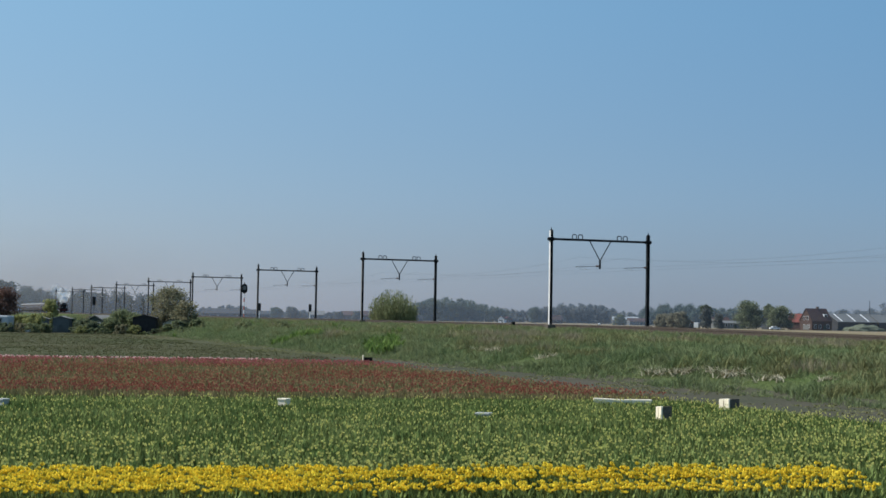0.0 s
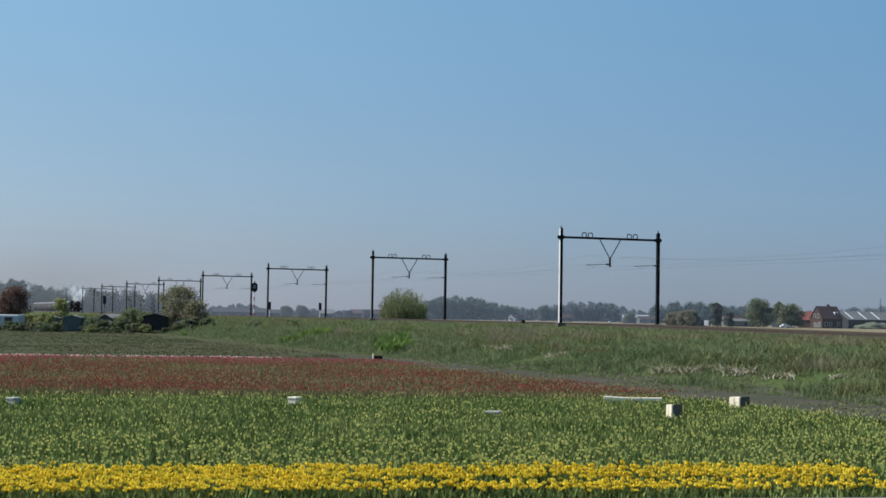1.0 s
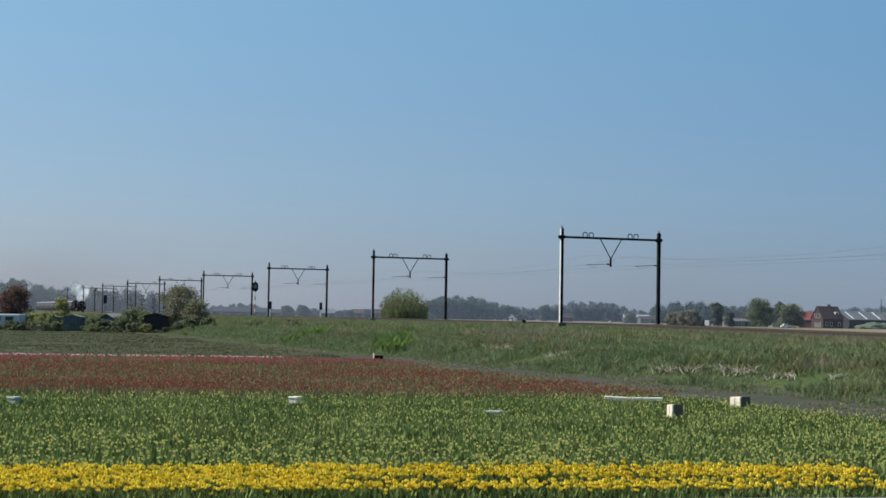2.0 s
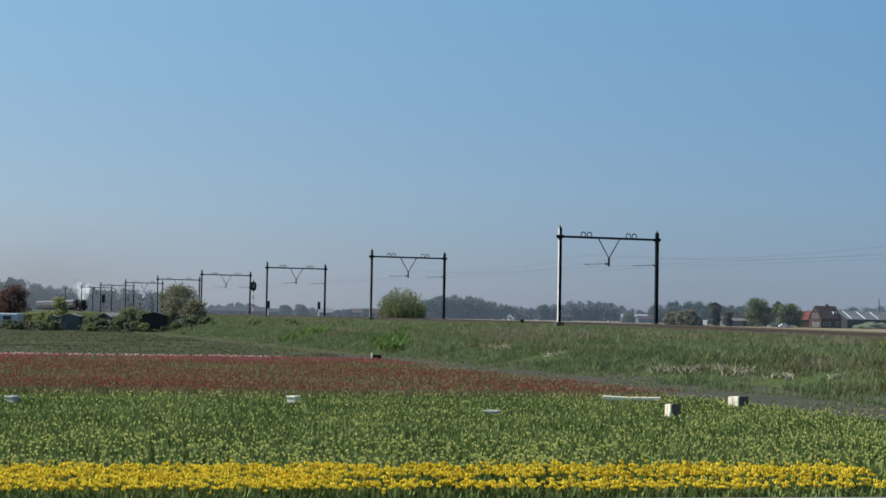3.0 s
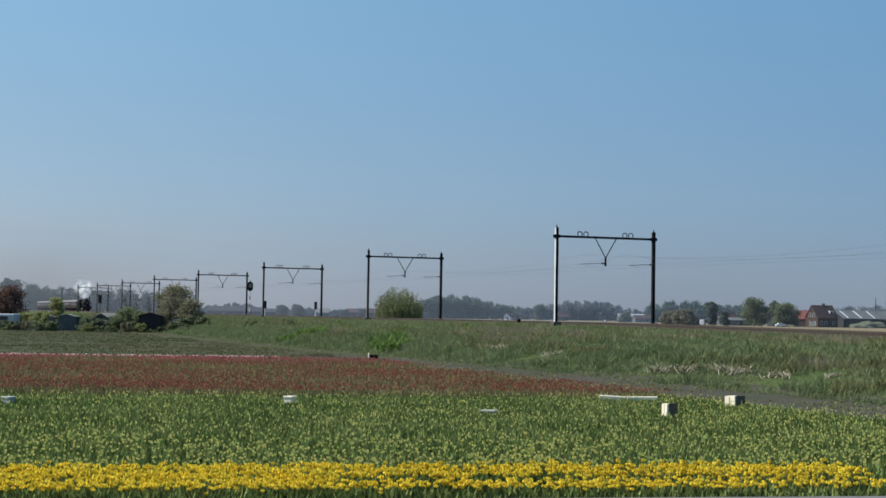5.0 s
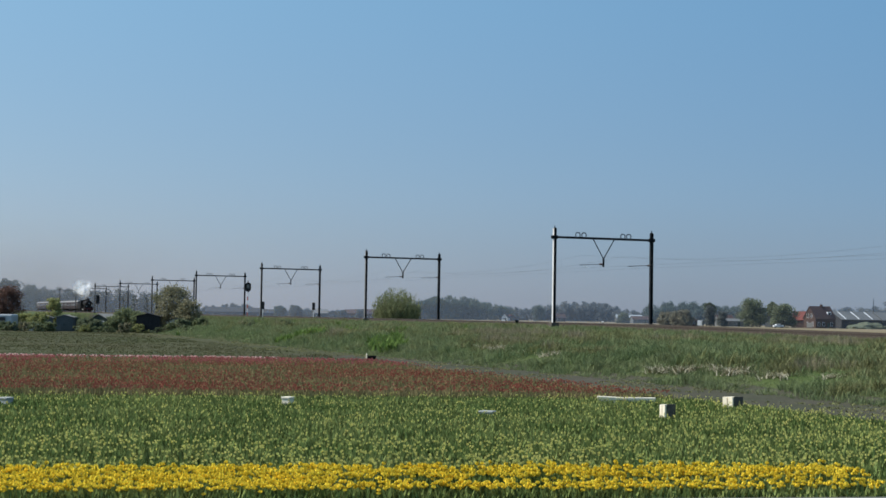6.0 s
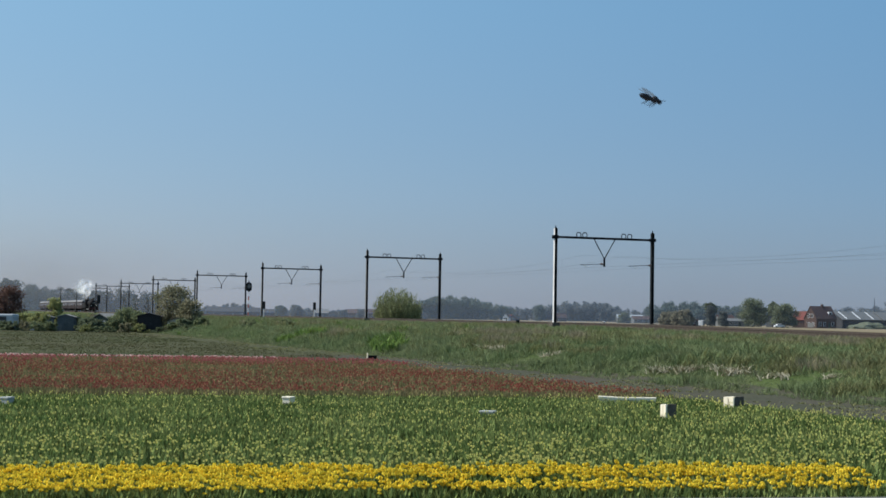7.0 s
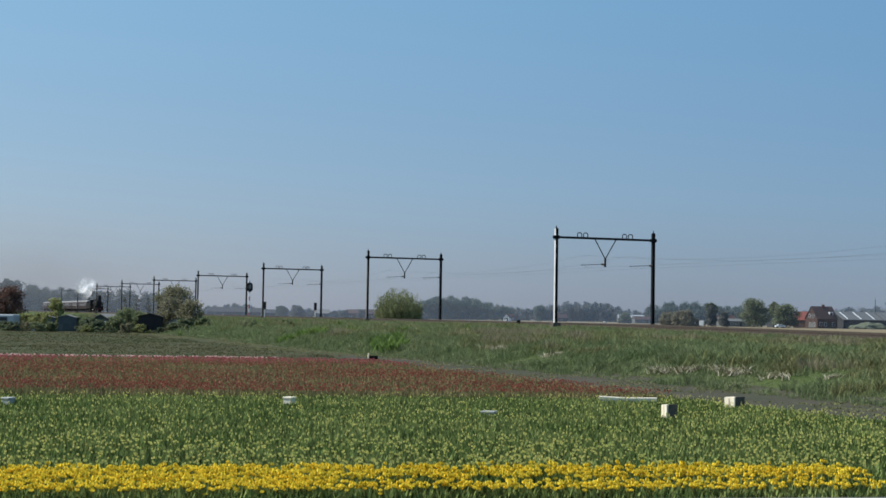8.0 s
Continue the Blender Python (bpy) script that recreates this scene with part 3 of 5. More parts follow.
    stuff("bank_herbs", scatter(kinds, np.column_stack([p, ground_z(*p.T)]), rng.uniform(0.7, 1.25, len(p)), rng, lean=0.2), [LUSH], "lush broad-leaved herbs growing in patches on the bank", "herbs")
    # short growth on the low crop field
    count = 60000
    n, v = rng.uniform(78, 184, count), rng.uniform(-80, 40, count)
    p = n[:, None] * N + v[:, None] * V
    ok = (p @ E < 25.5 + 2 * patchy(p, 0.15, 44)) & (abs(p[:, 0]) < 0.315 * p[:, 1] + 1)
    p = p[ok]
    kinds = [tuft(6, 0.09, 0.45, 0.03, 70 + k) for k in range(4)]
    stuff("low_crop", scatter(kinds, at_soil(p, SOIL_Z - 0.02), rng.uniform(0.6, 1.2, len(p)) * (1 + 0.4 * patchy(p, 0.1, 2)), rng, lean=0.1), [CROP_LEAF], "low dull green crop behind the tulips", "crop")
    # weeds along the bare path
    p, c, l = along_bank(22.4, 30.0, 15, 190, 6, rng)
    p = p[patchy(p, 0.2, 9) > 0.10 - 0.12 * (p @ E - 26)]
    stuff("path_weeds", scatter(kinds, at_soil(p), rng.uniform(0.3, 0.9, len(p)), rng, lean=0.2), [MIXED], "low weeds beside the bare path", "weeds")


MIXED = mat("half-withered grass", (0.160, 0.175, 0.072), (0.200, 0.195, 0.098), 0.15, 0.75, island=0.35, through_light=0.25)
build_bank()


# ---- trees ----
def spot(b, d, z=None):
    """A place d metres ahead and b * d metres to the right, on the ground."""
    return Vector((b * d, d, float(ground_z(b * d, d)) if z is None else z))


def leaf_cloud(blobs, leaves, leaf, rng):
    """Leaves in loose clumps: pairs of triangles round the surface of each clump."""
    w = np.array([b[3] ** 2 for b in blobs])
    idx = rng.choice(len(blobs), leaves, p=w / w.sum())
    b = np.array(blobs)[idx]
    u = rng.normal(0, 1, (leaves, 3))
    u /= np.linalg.norm(u, axis=1, keepdims=True)
    c = b[:, :3] + u * (b[:, 3] * rng.uniform(0.25, 1.3, leaves))[:, None] * (1, 1, 0.85)
    a, s = rng.normal(0, 1, (2, leaves, 3))
    a /= np.linalg.norm(a, axis=1, keepdims=True)
    s -= (s * a).sum(1, keepdims=True) * a
    s /= np.linalg.norm(s, axis=1, keepdims=True)
    k = (leaf * rng.uniform(0.6, 1.4, leaves))[:, None]
    v = np.stack([c - a * k, c + s * k * 0.55, c + a * k, c - s * k * 0.55], 1).reshape(-1, 3)
    i = np.arange(leaves)[:, None] * 4
    return v, np.concatenate([i + (0, 1, 2), i + (0, 2, 3)]), np.zeros(2 * leaves, int)


def build_tree(name, at, h, w, material, label, category="tree", seed=0, trunk=0.25, leaves=1600, leaf=0.16, clumps=26, depth=None, group=""):
    """A tapered trunk with limbs and a crown of leaf clumps; trunk: the share of the height below the crown."""
    g = np.random.default_rng(seed)
    t = thing(name, Matrix.Translation(at), label, category, group)
    depth = depth or w
    c0, c1 = h * trunk, h * 0.96
    bm = bmesh.new()
    r = 0.022 * h + 0.02
    stems = 1 if trunk > 0.12 else 5
    blobs = []
    for k in range(clumps):
        f = (k + 0.5) / clumps
        z = c0 + (c1 - c0) * f
        reach = math.sqrt(max(0.05, 1 - (2 * f - 0.85) ** 2 / 1.45)) if trunk > 0.12 else math.sqrt(max(0.06, 1 - max(0, f - 0.12) ** 2 * 1.05))
        a, q = g.uniform(0, 2 * math.pi), math.sqrt(g.uniform(0.02, 1)) * 0.43
        rad = min(w, h) * g.uniform(0.12, 0.20)
        blobs.append((w * q * reach * math.cos(a), depth * q * reach * math.sin(a), min(z, h - rad * 0.8) * g.uniform(0.96, 1.04), rad))
    for s in range(stems):
        x, y = (0, 0) if stems == 1 else (g.uniform(-0.25, 0.25) * w, g.uniform(-0.25, 0.25) * depth)
        lean = (g.uniform(-0.04, 0.04) * h, g.uniform(-0.04, 0.04) * h)
        mid = (x + lean[0], y + lean[1], h * 0.45)
        add_rod(bm, (x, y, -0.15), mid, r / math.sqrt(stems), r * 0.65 / math.sqrt(stems), 7)
        add_rod(bm, mid, (x + lean[0] * 1.6, y + lean[1] * 1.6, h * 0.85), r * 0.65 / math.sqrt(stems), r * 0.15, 6)
    for b in blobs[::3]:
        add_rod(bm, (b[0] * 0.1, b[1] * 0.1, max(0.1, b[2] * 0.62)), b[:3], r * 0.32, r * 0.08, 5)
    part("trunk", bm, BARK, t)
    crown = new("crown", array_mesh("crown", *leaf_cloud(blobs, leaves, leaf, g), [material]))
    crown.parent = t
    return t


def build_willow(at, h, w, seed, shoots=430, leaves=34):
    """A bush of upright shoots that fan out from the ground, with narrow leaves along each."""
    g = np.random.default_rng(seed)
    t = thing("willow_bush", Matrix.Translation(at), "broad light green willow bush beside the railway", "bush")
    a, r = g.uniform(0, 2 * np.pi, shoots), np.sqrt(g.uniform(0, 1, shoots))
    root = np.stack([0.43 * w * r * np.cos(a), 0.43 * w * r * np.sin(a), np.full(shoots, -0.1)], 1)
    top = h * (1 - 0.42 * r ** 2.5) * (0.40 + 0.70 * g.uniform(0, 1, shoots) ** 0.75)
    tip = np.stack([0.50 * w * r * np.cos(a), 0.50 * w * r * np.sin(a), top], 1) + g.normal(0, 0.12, (shoots, 3))
    bend = root * 0.45 + tip * 0.55 + np.stack([0.15 * r * np.cos(a), 0.15 * r * np.sin(a), 0 * r], 1)
    side = np.stack([-np.sin(a), np.cos(a), 0 * a], 1) * 0.014
    v = np.stack([root - side, root + side, bend - side * 0.7, bend + side * 0.7, tip], 1).reshape(-1, 3)
    i = np.arange(shoots)[:, None] * 5
    twigs = new("twigs", array_mesh("twigs", v, np.concatenate([i + (0, 1, 3), i + (0, 3, 2), i + (2, 3, 4)]), np.zeros(3 * shoots, int), [BARK]))
    twigs.parent = t
    f = g.beta(1.15, 1.15, (shoots, leaves, 1))
    c = np.where(f < 0.55, root[:, None] + (bend - root)[:, None] * f / 0.55, bend[:, None] + (tip - bend)[:, None] * (f - 0.55) / 0.45)
    c = (c + g.normal(0, 0.15, c.shape)).reshape(-1, 3)
    up = np.repeat((tip - root) / np.linalg.norm(tip - root, axis=1, keepdims=True), leaves, 0) + g.normal(0, 0.26, c.shape)
    up /= np.linalg.norm(up, axis=1, keepdims=True)
    s = np.cross(up, g.normal(0, 1, c.shape))
    s /= np.linalg.norm(s, axis=1, keepdims=True)
    k = g.uniform(0.12, 0.30, (len(c), 1))
    v = np.stack([c - up * k, c + s * k * 0.2, c + up * k, c - s * k * 0.2], 1).reshape(-1, 3)
    i = np.arange(len(c))[:, None] * 4
    crown = new("crown", array_mesh("crown", v, np.concatenate([i + (0, 1, 2), i + (0, 2, 3)]), np.zeros(2 * len(c), int), [F_WILLOW]))
    crown.parent = t


def build_wood(name, b0, b1, d, tops, material, label, seed, step=5.0, leaf=0.9, per=70, deep=45):
    """A far wood as one mass of crowns: tops are heights spread evenly from one end to the other."""
    g = np.random.default_rng(seed)
    blobs, stems = [], bmesh.new()
    xs = np.arange(b0 * d, b1 * d, step)
    for x in xs:
        for back in range(2):
            h = np.interp((x / d - b0) / (b1 - b0), np.linspace(0, 1, len(tops)), tops) * 1.42 * g.uniform(0.88, 1.05) * (1 if back else 0.86)
            y = d + back * deep * g.uniform(0.3, 1) + g.uniform(-4, 4)
            xx = x + g.uniform(-0.5, 0.5) * step
            for k in range(8):
                f = g.uniform(0.05, 0.78)
                blobs.append((xx + g.uniform(-0.5, 0.5) * step, y + g.uniform(-2, 2), h * f, h * g.uniform(0.16, 0.25)))
            blobs.append((xx, y, h * 0.86, h * 0.14))
    ob = new(name, array_mesh(name, *leaf_cloud(blobs, len(xs) * 2 * per, leaf, g), [material]))
    return tagged(ob, label, "woods", kind="stuff")


def build_greenery():
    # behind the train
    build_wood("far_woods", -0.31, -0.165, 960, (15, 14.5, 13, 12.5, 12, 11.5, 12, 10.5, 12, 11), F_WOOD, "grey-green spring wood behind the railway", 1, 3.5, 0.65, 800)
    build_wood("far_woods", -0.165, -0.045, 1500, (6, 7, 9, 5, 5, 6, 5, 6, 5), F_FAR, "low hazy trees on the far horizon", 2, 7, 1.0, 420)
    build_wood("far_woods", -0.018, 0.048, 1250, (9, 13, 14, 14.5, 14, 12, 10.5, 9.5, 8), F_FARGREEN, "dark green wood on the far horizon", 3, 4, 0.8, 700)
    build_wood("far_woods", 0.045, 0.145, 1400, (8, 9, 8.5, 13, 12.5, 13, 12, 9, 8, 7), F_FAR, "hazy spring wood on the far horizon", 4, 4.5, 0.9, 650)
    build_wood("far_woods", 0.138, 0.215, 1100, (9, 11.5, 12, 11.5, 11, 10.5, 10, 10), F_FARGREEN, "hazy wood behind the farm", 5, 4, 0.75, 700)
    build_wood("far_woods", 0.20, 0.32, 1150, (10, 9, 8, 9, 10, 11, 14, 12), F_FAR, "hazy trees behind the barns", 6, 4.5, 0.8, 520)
    # single trees, the nearest first
    build_willow(spot(-0.0285, 229), 5.3, 7.4, 11)
    build_tree("garden_tree", spot(-0.1755, 186), 5.3, 5.2, F_BROWN, "budding brown-green tree beside the garden sheds", "tree", 12, 0.22, 4300, 0.13, 50)
    build_tree("garden_tree", spot(-0.1640, 182), 3.3, 3.2, F_BROWN, "budding brown-green tree at the end of the gardens", "tree", 13, 0.16, 2600, 0.13, 34)
    build_tree("copper_tree", spot(-0.2845, 195), 5.6, 4.8, F_PURPLE, "dark copper-leaved tree among garden sheds", "tree", 14, 0.2, 5000, 0.14, 36)
    build_tree("tall_shrub", spot(-0.2530, 192), 4.0, 2.3, F_LIME, "fresh green garden shrub", "shrub", 15, 0.06, 3200, 0.12, 28, group="garden shrubs")
    for b, d, h, w, m, sd in ((-0.272, 188, 1.75, 3.2, F_LIME, 1), (-0.262, 186, 1.85, 2.6, F_LIME, 2), (-0.241, 188, 1.7, 2.6, F_GREEN, 3), (-0.232, 184, 1.4, 2.8, F_DARK, 4),
                              (-0.2255, 184, 1.2, 2.2, F_DARK, 5), (-0.213, 186, 1.6, 2.6, F_GREEN, 6), (-0.2055, 188, 2.5, 3.2, F_GREEN, 7), (-0.197, 187, 2.1, 2.4, F_GREEN, 8),
                              (-0.258, 182, 0.8, 2.4, F_GREEN, 10), (-0.176, 181, 0.8, 1.8, F_GREEN, 11), (-0.157, 180, 0.9, 2.0, F_GREEN, 12),
                              (-0.286, 185, 0.9, 2.5, F_DARK, 13), (-0.281, 190, 1.5, 2.4, F_GREEN, 14), (-0.226, 190, 1.7, 3.0, F_BROWN, 15), (-0.168, 180, 1.0, 1.6, F_DARK, 16)):
        build_tree("shrub", spot(b, d), h * 1.2, w * 1.15, m, {F_LIME: "fresh yellow-green garden shrub", F_GREEN: "green leafy garden shrub", F_DARK: "dark green garden hedge shrub", F_BROWN: "brownish budding garden shrub"}[m],
                   "shrub", 100 + sd, 0.04, 3400, 0.11, 30, group="garden shrubs")
    g = np.random.default_rng(77)
    for k, b in enumerate(np.linspace(-0.288, -0.158, 17)):
        if -0.1975 < b < -0.183 or -0.250 < b < -0.239:
            continue
        m = (F_GREEN, F_DARK, F_BROWN, F_LIME)[k % 4 if k % 3 else 0]
        build_tree("low_shrub", spot(b + g.uniform(-0.002, 0.002), 181 + g.uniform(-1, 1)), g.uniform(0.6, 1.25), g.uniform(1.8, 2.8), m, "low untidy shrub along the garden edge", "shrub", 300 + k, 0.04, 1800, 0.09, 22, group="garden edge shrubs")
    # low clumps on the bank
    for b, y, h, w, sd in ((-0.125, 165, 1.0, 2.2, 1), (-0.101, 160, 0.9, 2.4, 2), (-0.165, 172, 0.8, 2.0, 3)):
        build_tree("bank_shrub", spot(b, y), h, w, F_GREEN, "low dark green clump on the bank", "shrub", 140 + sd, 0.04, 700, 0.09, 12, group="bank shrubs")
    # beyond the railway
    for b, d, h, w, m, sd, tr_, label in ((-0.1050, 900, 7.0, 7.5, F_FARGREEN, 1, 0.12, "dark rounded tree far across the meadow"), (-0.0945, 880, 7.2, 9.0, F_GREY, 2, 0.12, "pale budding tree far across the meadow"),
                                          (-0.052, 900, 5.5, 7, F_GREY, 3, 0.12, "pale budding tree beside far houses"), (-0.064, 900, 5.0, 6, F_GREY, 4, 0.12, "pale budding tree beside far houses"),
                                          (0.0648, 1000, 10.5, 9, F_FARGREEN, 5, 0.15, "single round tree on the far meadow"), (0.120, 950, 6.5, 9, F_DARK, 6, 0.1, "dark round tree before pale roofs"),
                                          (0.2045, 660, 12.0, 12.5, F_DARK, 7, 0.1, "large round dark green tree at the farm"), (0.2250, 640, 9.6, 12.5, F_DARK, 8, 0.14, "broad dark green tree beside the farmhouse"),
                                          (0.2175, 655, 10.6, 4.5, F_DARK, 9, 0.5, "slender tree behind the farm trees"), (0.1765, 650, 8.5, 5.0, F_GREY, 10, 0.1, "pale budding tree at the farm"),
                                          (0.1850, 640, 6.2, 4.5, F_GREY, 11, 0.1, "pale budding shrub at the farm"), (0.158, 600, 6.4, 10.0, F_SCRUB, 12, 0.06, "pale bare scrub beyond the railway"),
                                          (0.148, 620, 5.6, 8.0, F_SCRUB, 13, 0.06, "pale bare scrub beyond the railway"), (0.1975, 700, 7, 7, F_GREY, 14, 0.1, "pale budding tree at the farm")):
        build_tree("far_tree", spot(b, d), h, w, m, label, "tree", 160 + sd, tr_, 7000, 0.34, 60, group="trees beyond the railway")
    for k, db in enumerate((-0.0022, 0.0002, 0.0030)):
        build_tree("pollard_poplar", spot(0.1765 + db, 660), (10.2, 10.6, 9.2)[k], 2.0, F_DARK, "slim dark poplar with a bare lower trunk", "tree", 190 + k, 0.66, 700, 0.4, 12, group="poplars")
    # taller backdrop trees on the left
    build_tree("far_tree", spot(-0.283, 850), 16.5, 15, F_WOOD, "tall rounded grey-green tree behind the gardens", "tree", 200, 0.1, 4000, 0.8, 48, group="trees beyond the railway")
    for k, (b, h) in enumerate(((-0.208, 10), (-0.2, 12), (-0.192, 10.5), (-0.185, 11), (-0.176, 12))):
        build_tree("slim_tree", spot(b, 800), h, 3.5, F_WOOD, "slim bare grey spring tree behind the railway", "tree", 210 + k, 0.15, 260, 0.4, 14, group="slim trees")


# a green turned blue-grey: part of the distance haze is in its colour
F_FARGREEN = foliage("far dark leaves, haze in colour", (0.105, 0.140, 0.112), (0.125, 0.155, 0.125), 0.05, 0.08)
build_greenery()


# ---- painted and built surfaces ----
BLACK_WOOD = mat("black tarred boards", (0.014, 0.014, 0.016), (0.022, 0.022, 0.024), 3, 0.7, fine=0.3)
GREY_WOOD = mat("weathered grey boards", (0.17, 0.175, 0.17), (0.12, 0.125, 0.125), 3, 0.8, fine=0.3)
WHITE_PAINT = mat("white painted panel", (0.78, 0.79, 0.80), (0.68, 0.69, 0.70), 2, 0.5, fine=0.1)
BLUE_GREY = mat("blue-grey cladding", (0.092, 0.105, 0.108), (0.072, 0.084, 0.088), 2, 0.6)
CARAVAN = mat("grimy cream caravan panel", (0.42, 0.45, 0.47), (0.34, 0.37, 0.39), 1.5, 0.5)
ROOF_FELT = mat("grey roof felt", (0.20, 0.20, 0.195), (0.27, 0.265, 0.25), 1.5, 0.9)
DARK_GLASS = mat("dark window glass", (0.03, 0.035, 0.04), None, 2, 0.12)
GREEN_WOOD = mat("dark green boards", (0.035, 0.05, 0.04), (0.05, 0.065, 0.05), 3, 0.7)
BRICK = mat("red-brown brick wall", (0.088, 0.060, 0.050), (0.070, 0.048, 0.042), 1.2, 0.9, bump=0.2)
TILE = mat("dark brown roof tiles", (0.080, 0.056, 0.054), (0.10, 0.066, 0.06), 0.8, 0.8, bump=0.3, bscale=4)
RED_TILE = mat("faded red roof tiles", (0.20, 0.070, 0.058), (0.16, 0.062, 0.052), 0.8, 0.8, bump=0.3, bscale=4)
GREY_SHEET = mat("grey corrugated sheet", (0.155, 0.16, 0.158), (0.12, 0.125, 0.125), 0.5, 0.6)
BARN_DARK = mat("dark barn cladding", (0.030, 0.032, 0.036), (0.042, 0.044, 0.048), 1, 0.7)
HEAP = mat("overgrown heap of earth", (0.15, 0.165, 0.12), (0.11, 0.125, 0.085), 0.4, bump=0.8, bscale=1.5)


def gable(w, l, eave, ridge, over=0.0, thick=0.0):
    """A house body with pitched top: x across the gable, y along the ridge."""
    bm = bmesh.new()
    pts = [(-w / 2, 0), (w / 2, 0), (w / 2, eave), (0, ridge), (-w / 2, eave)]
    a = [bm.verts.new((x, -l / 2, z)) for x, z in pts]
    b = [bm.verts.new((x, l / 2, z)) for x, z in pts]
    bm.faces.new(a), bm.faces.new(b[::-1])
    for k in range(5):
        bm.faces.new((a[k], b[k], b[(k + 1) % 5], a[(k + 1) % 5]))
    bmesh.ops.recalc_face_normals(bm, faces=bm.faces)
    return bm


def roof_slab(w, l, eave, ridge, side, over=0.25, thick=0.12):
    bm = bmesh.new()
    k = (ridge - eave) / (w / 2)
    x1, z1 = side * (w / 2 + over), eave - k * over
    pts = [(0, ridge + 0.004), (x1, z1 + 0.004), (x1, z1 + thick), (0, ridge + thick)]
    a = [bm.verts.new((x, -l / 2 - over, z)) for x, z in pts]
    b = [bm.verts.new((x, l / 2 + over, z)) for x, z in pts]
    bm.faces.new(a), bm.faces.new(b[::-1])
    for j in range(4):
        bm.faces.new((a[j], b[j], b[(j + 1) % 4], a[(j + 1) % 4]))
    bmesh.ops.recalc_face_normals(bm, faces=bm.faces)
    return bm


def pane(parent, x, y, z, w, h, rz=0, name="window", frame_mat=None):
    """A window proud of a wall: frame bars and a sunk pane. It faces -y before its turn."""
    m = pose(x, y, z, 0, 0, rz)
    bm = bmesh.new()
    t = 0.07 if w > 0.6 else 0.04
    for x0, z0, x1, z1 in ((-w / 2, 0, w / 2, t), (-w / 2, h - t, w / 2, h), (-w / 2, t, -w / 2 + t, h - t), (w / 2 - t, t, w / 2, h - t)):
        add_box(bm, x0, -0.05, z0, x1, 0.02, z1, 0, m)
    win = part(name, bm, frame_mat or WHITE_PAINT, parent, "white window frame" if not frame_mat else "")
    part("glass", box(-w / 2 + t, -0.025, t, w / 2 - t, -0.005, h - t, 0, m), DARK_GLASS, win)
    return win


def shed(name, at, w, l, eave, ridge, rz, wall, roof, label, category="shed", door=None, windows=(), boards=0, ridge_across=False):
    """A small building with pitched roof; its front faces -y."""
    t = thing(name, Matrix.Translation(at) @ pose(0, 0, 0, 0, 0, rz), label, category, "garden sheds" if category == "shed" else "")
    turn = pose(0, 0, 0, 0, 0, 90) if ridge_across else Matrix()
    a, b = (l, w) if ridge_across else (w, l)
    bm = gable(a, b, eave, ridge)
    bmesh.ops.transform(bm, matrix=turn, verts=bm.verts)
    part("wall", bm, wall, t)
    for s in (-1, 1):
        bm = roof_slab(a, b, eave, ridge, s, 0.15 if category == "shed" else 0.35, 0.08 if category == "shed" else 0.2)
        bmesh.ops.transform(bm, matrix=turn, verts=bm.verts)
        part("roof", bm, roof, t)
    for k in range(boards):
        x = -w / 2 + (k + 0.5) * w / boards
        part("board", box(x - w / boards * 0.46, -l / 2 - 0.03, 0.02, x + w / boards * 0.46, -l / 2 + 0.005, eave - 0.1), wall, t)
    if door:
        x, dw, dh, dm = door
        d = part("door", box(x - dw / 2, -l / 2 - 0.06, 0.02, x + dw / 2, -l / 2 + 0.01, dh, 0.01), dm, t)
        part("door_handle", box(x + dw * 0.36, -l / 2 - 0.10, dh * 0.5, x + dw * 0.42, -l / 2 - 0.05, dh * 0.56), STEEL, d)
    for x, z, ww, hh in windows:
        pane(t, x, -l / 2, z, ww, hh)
    return t


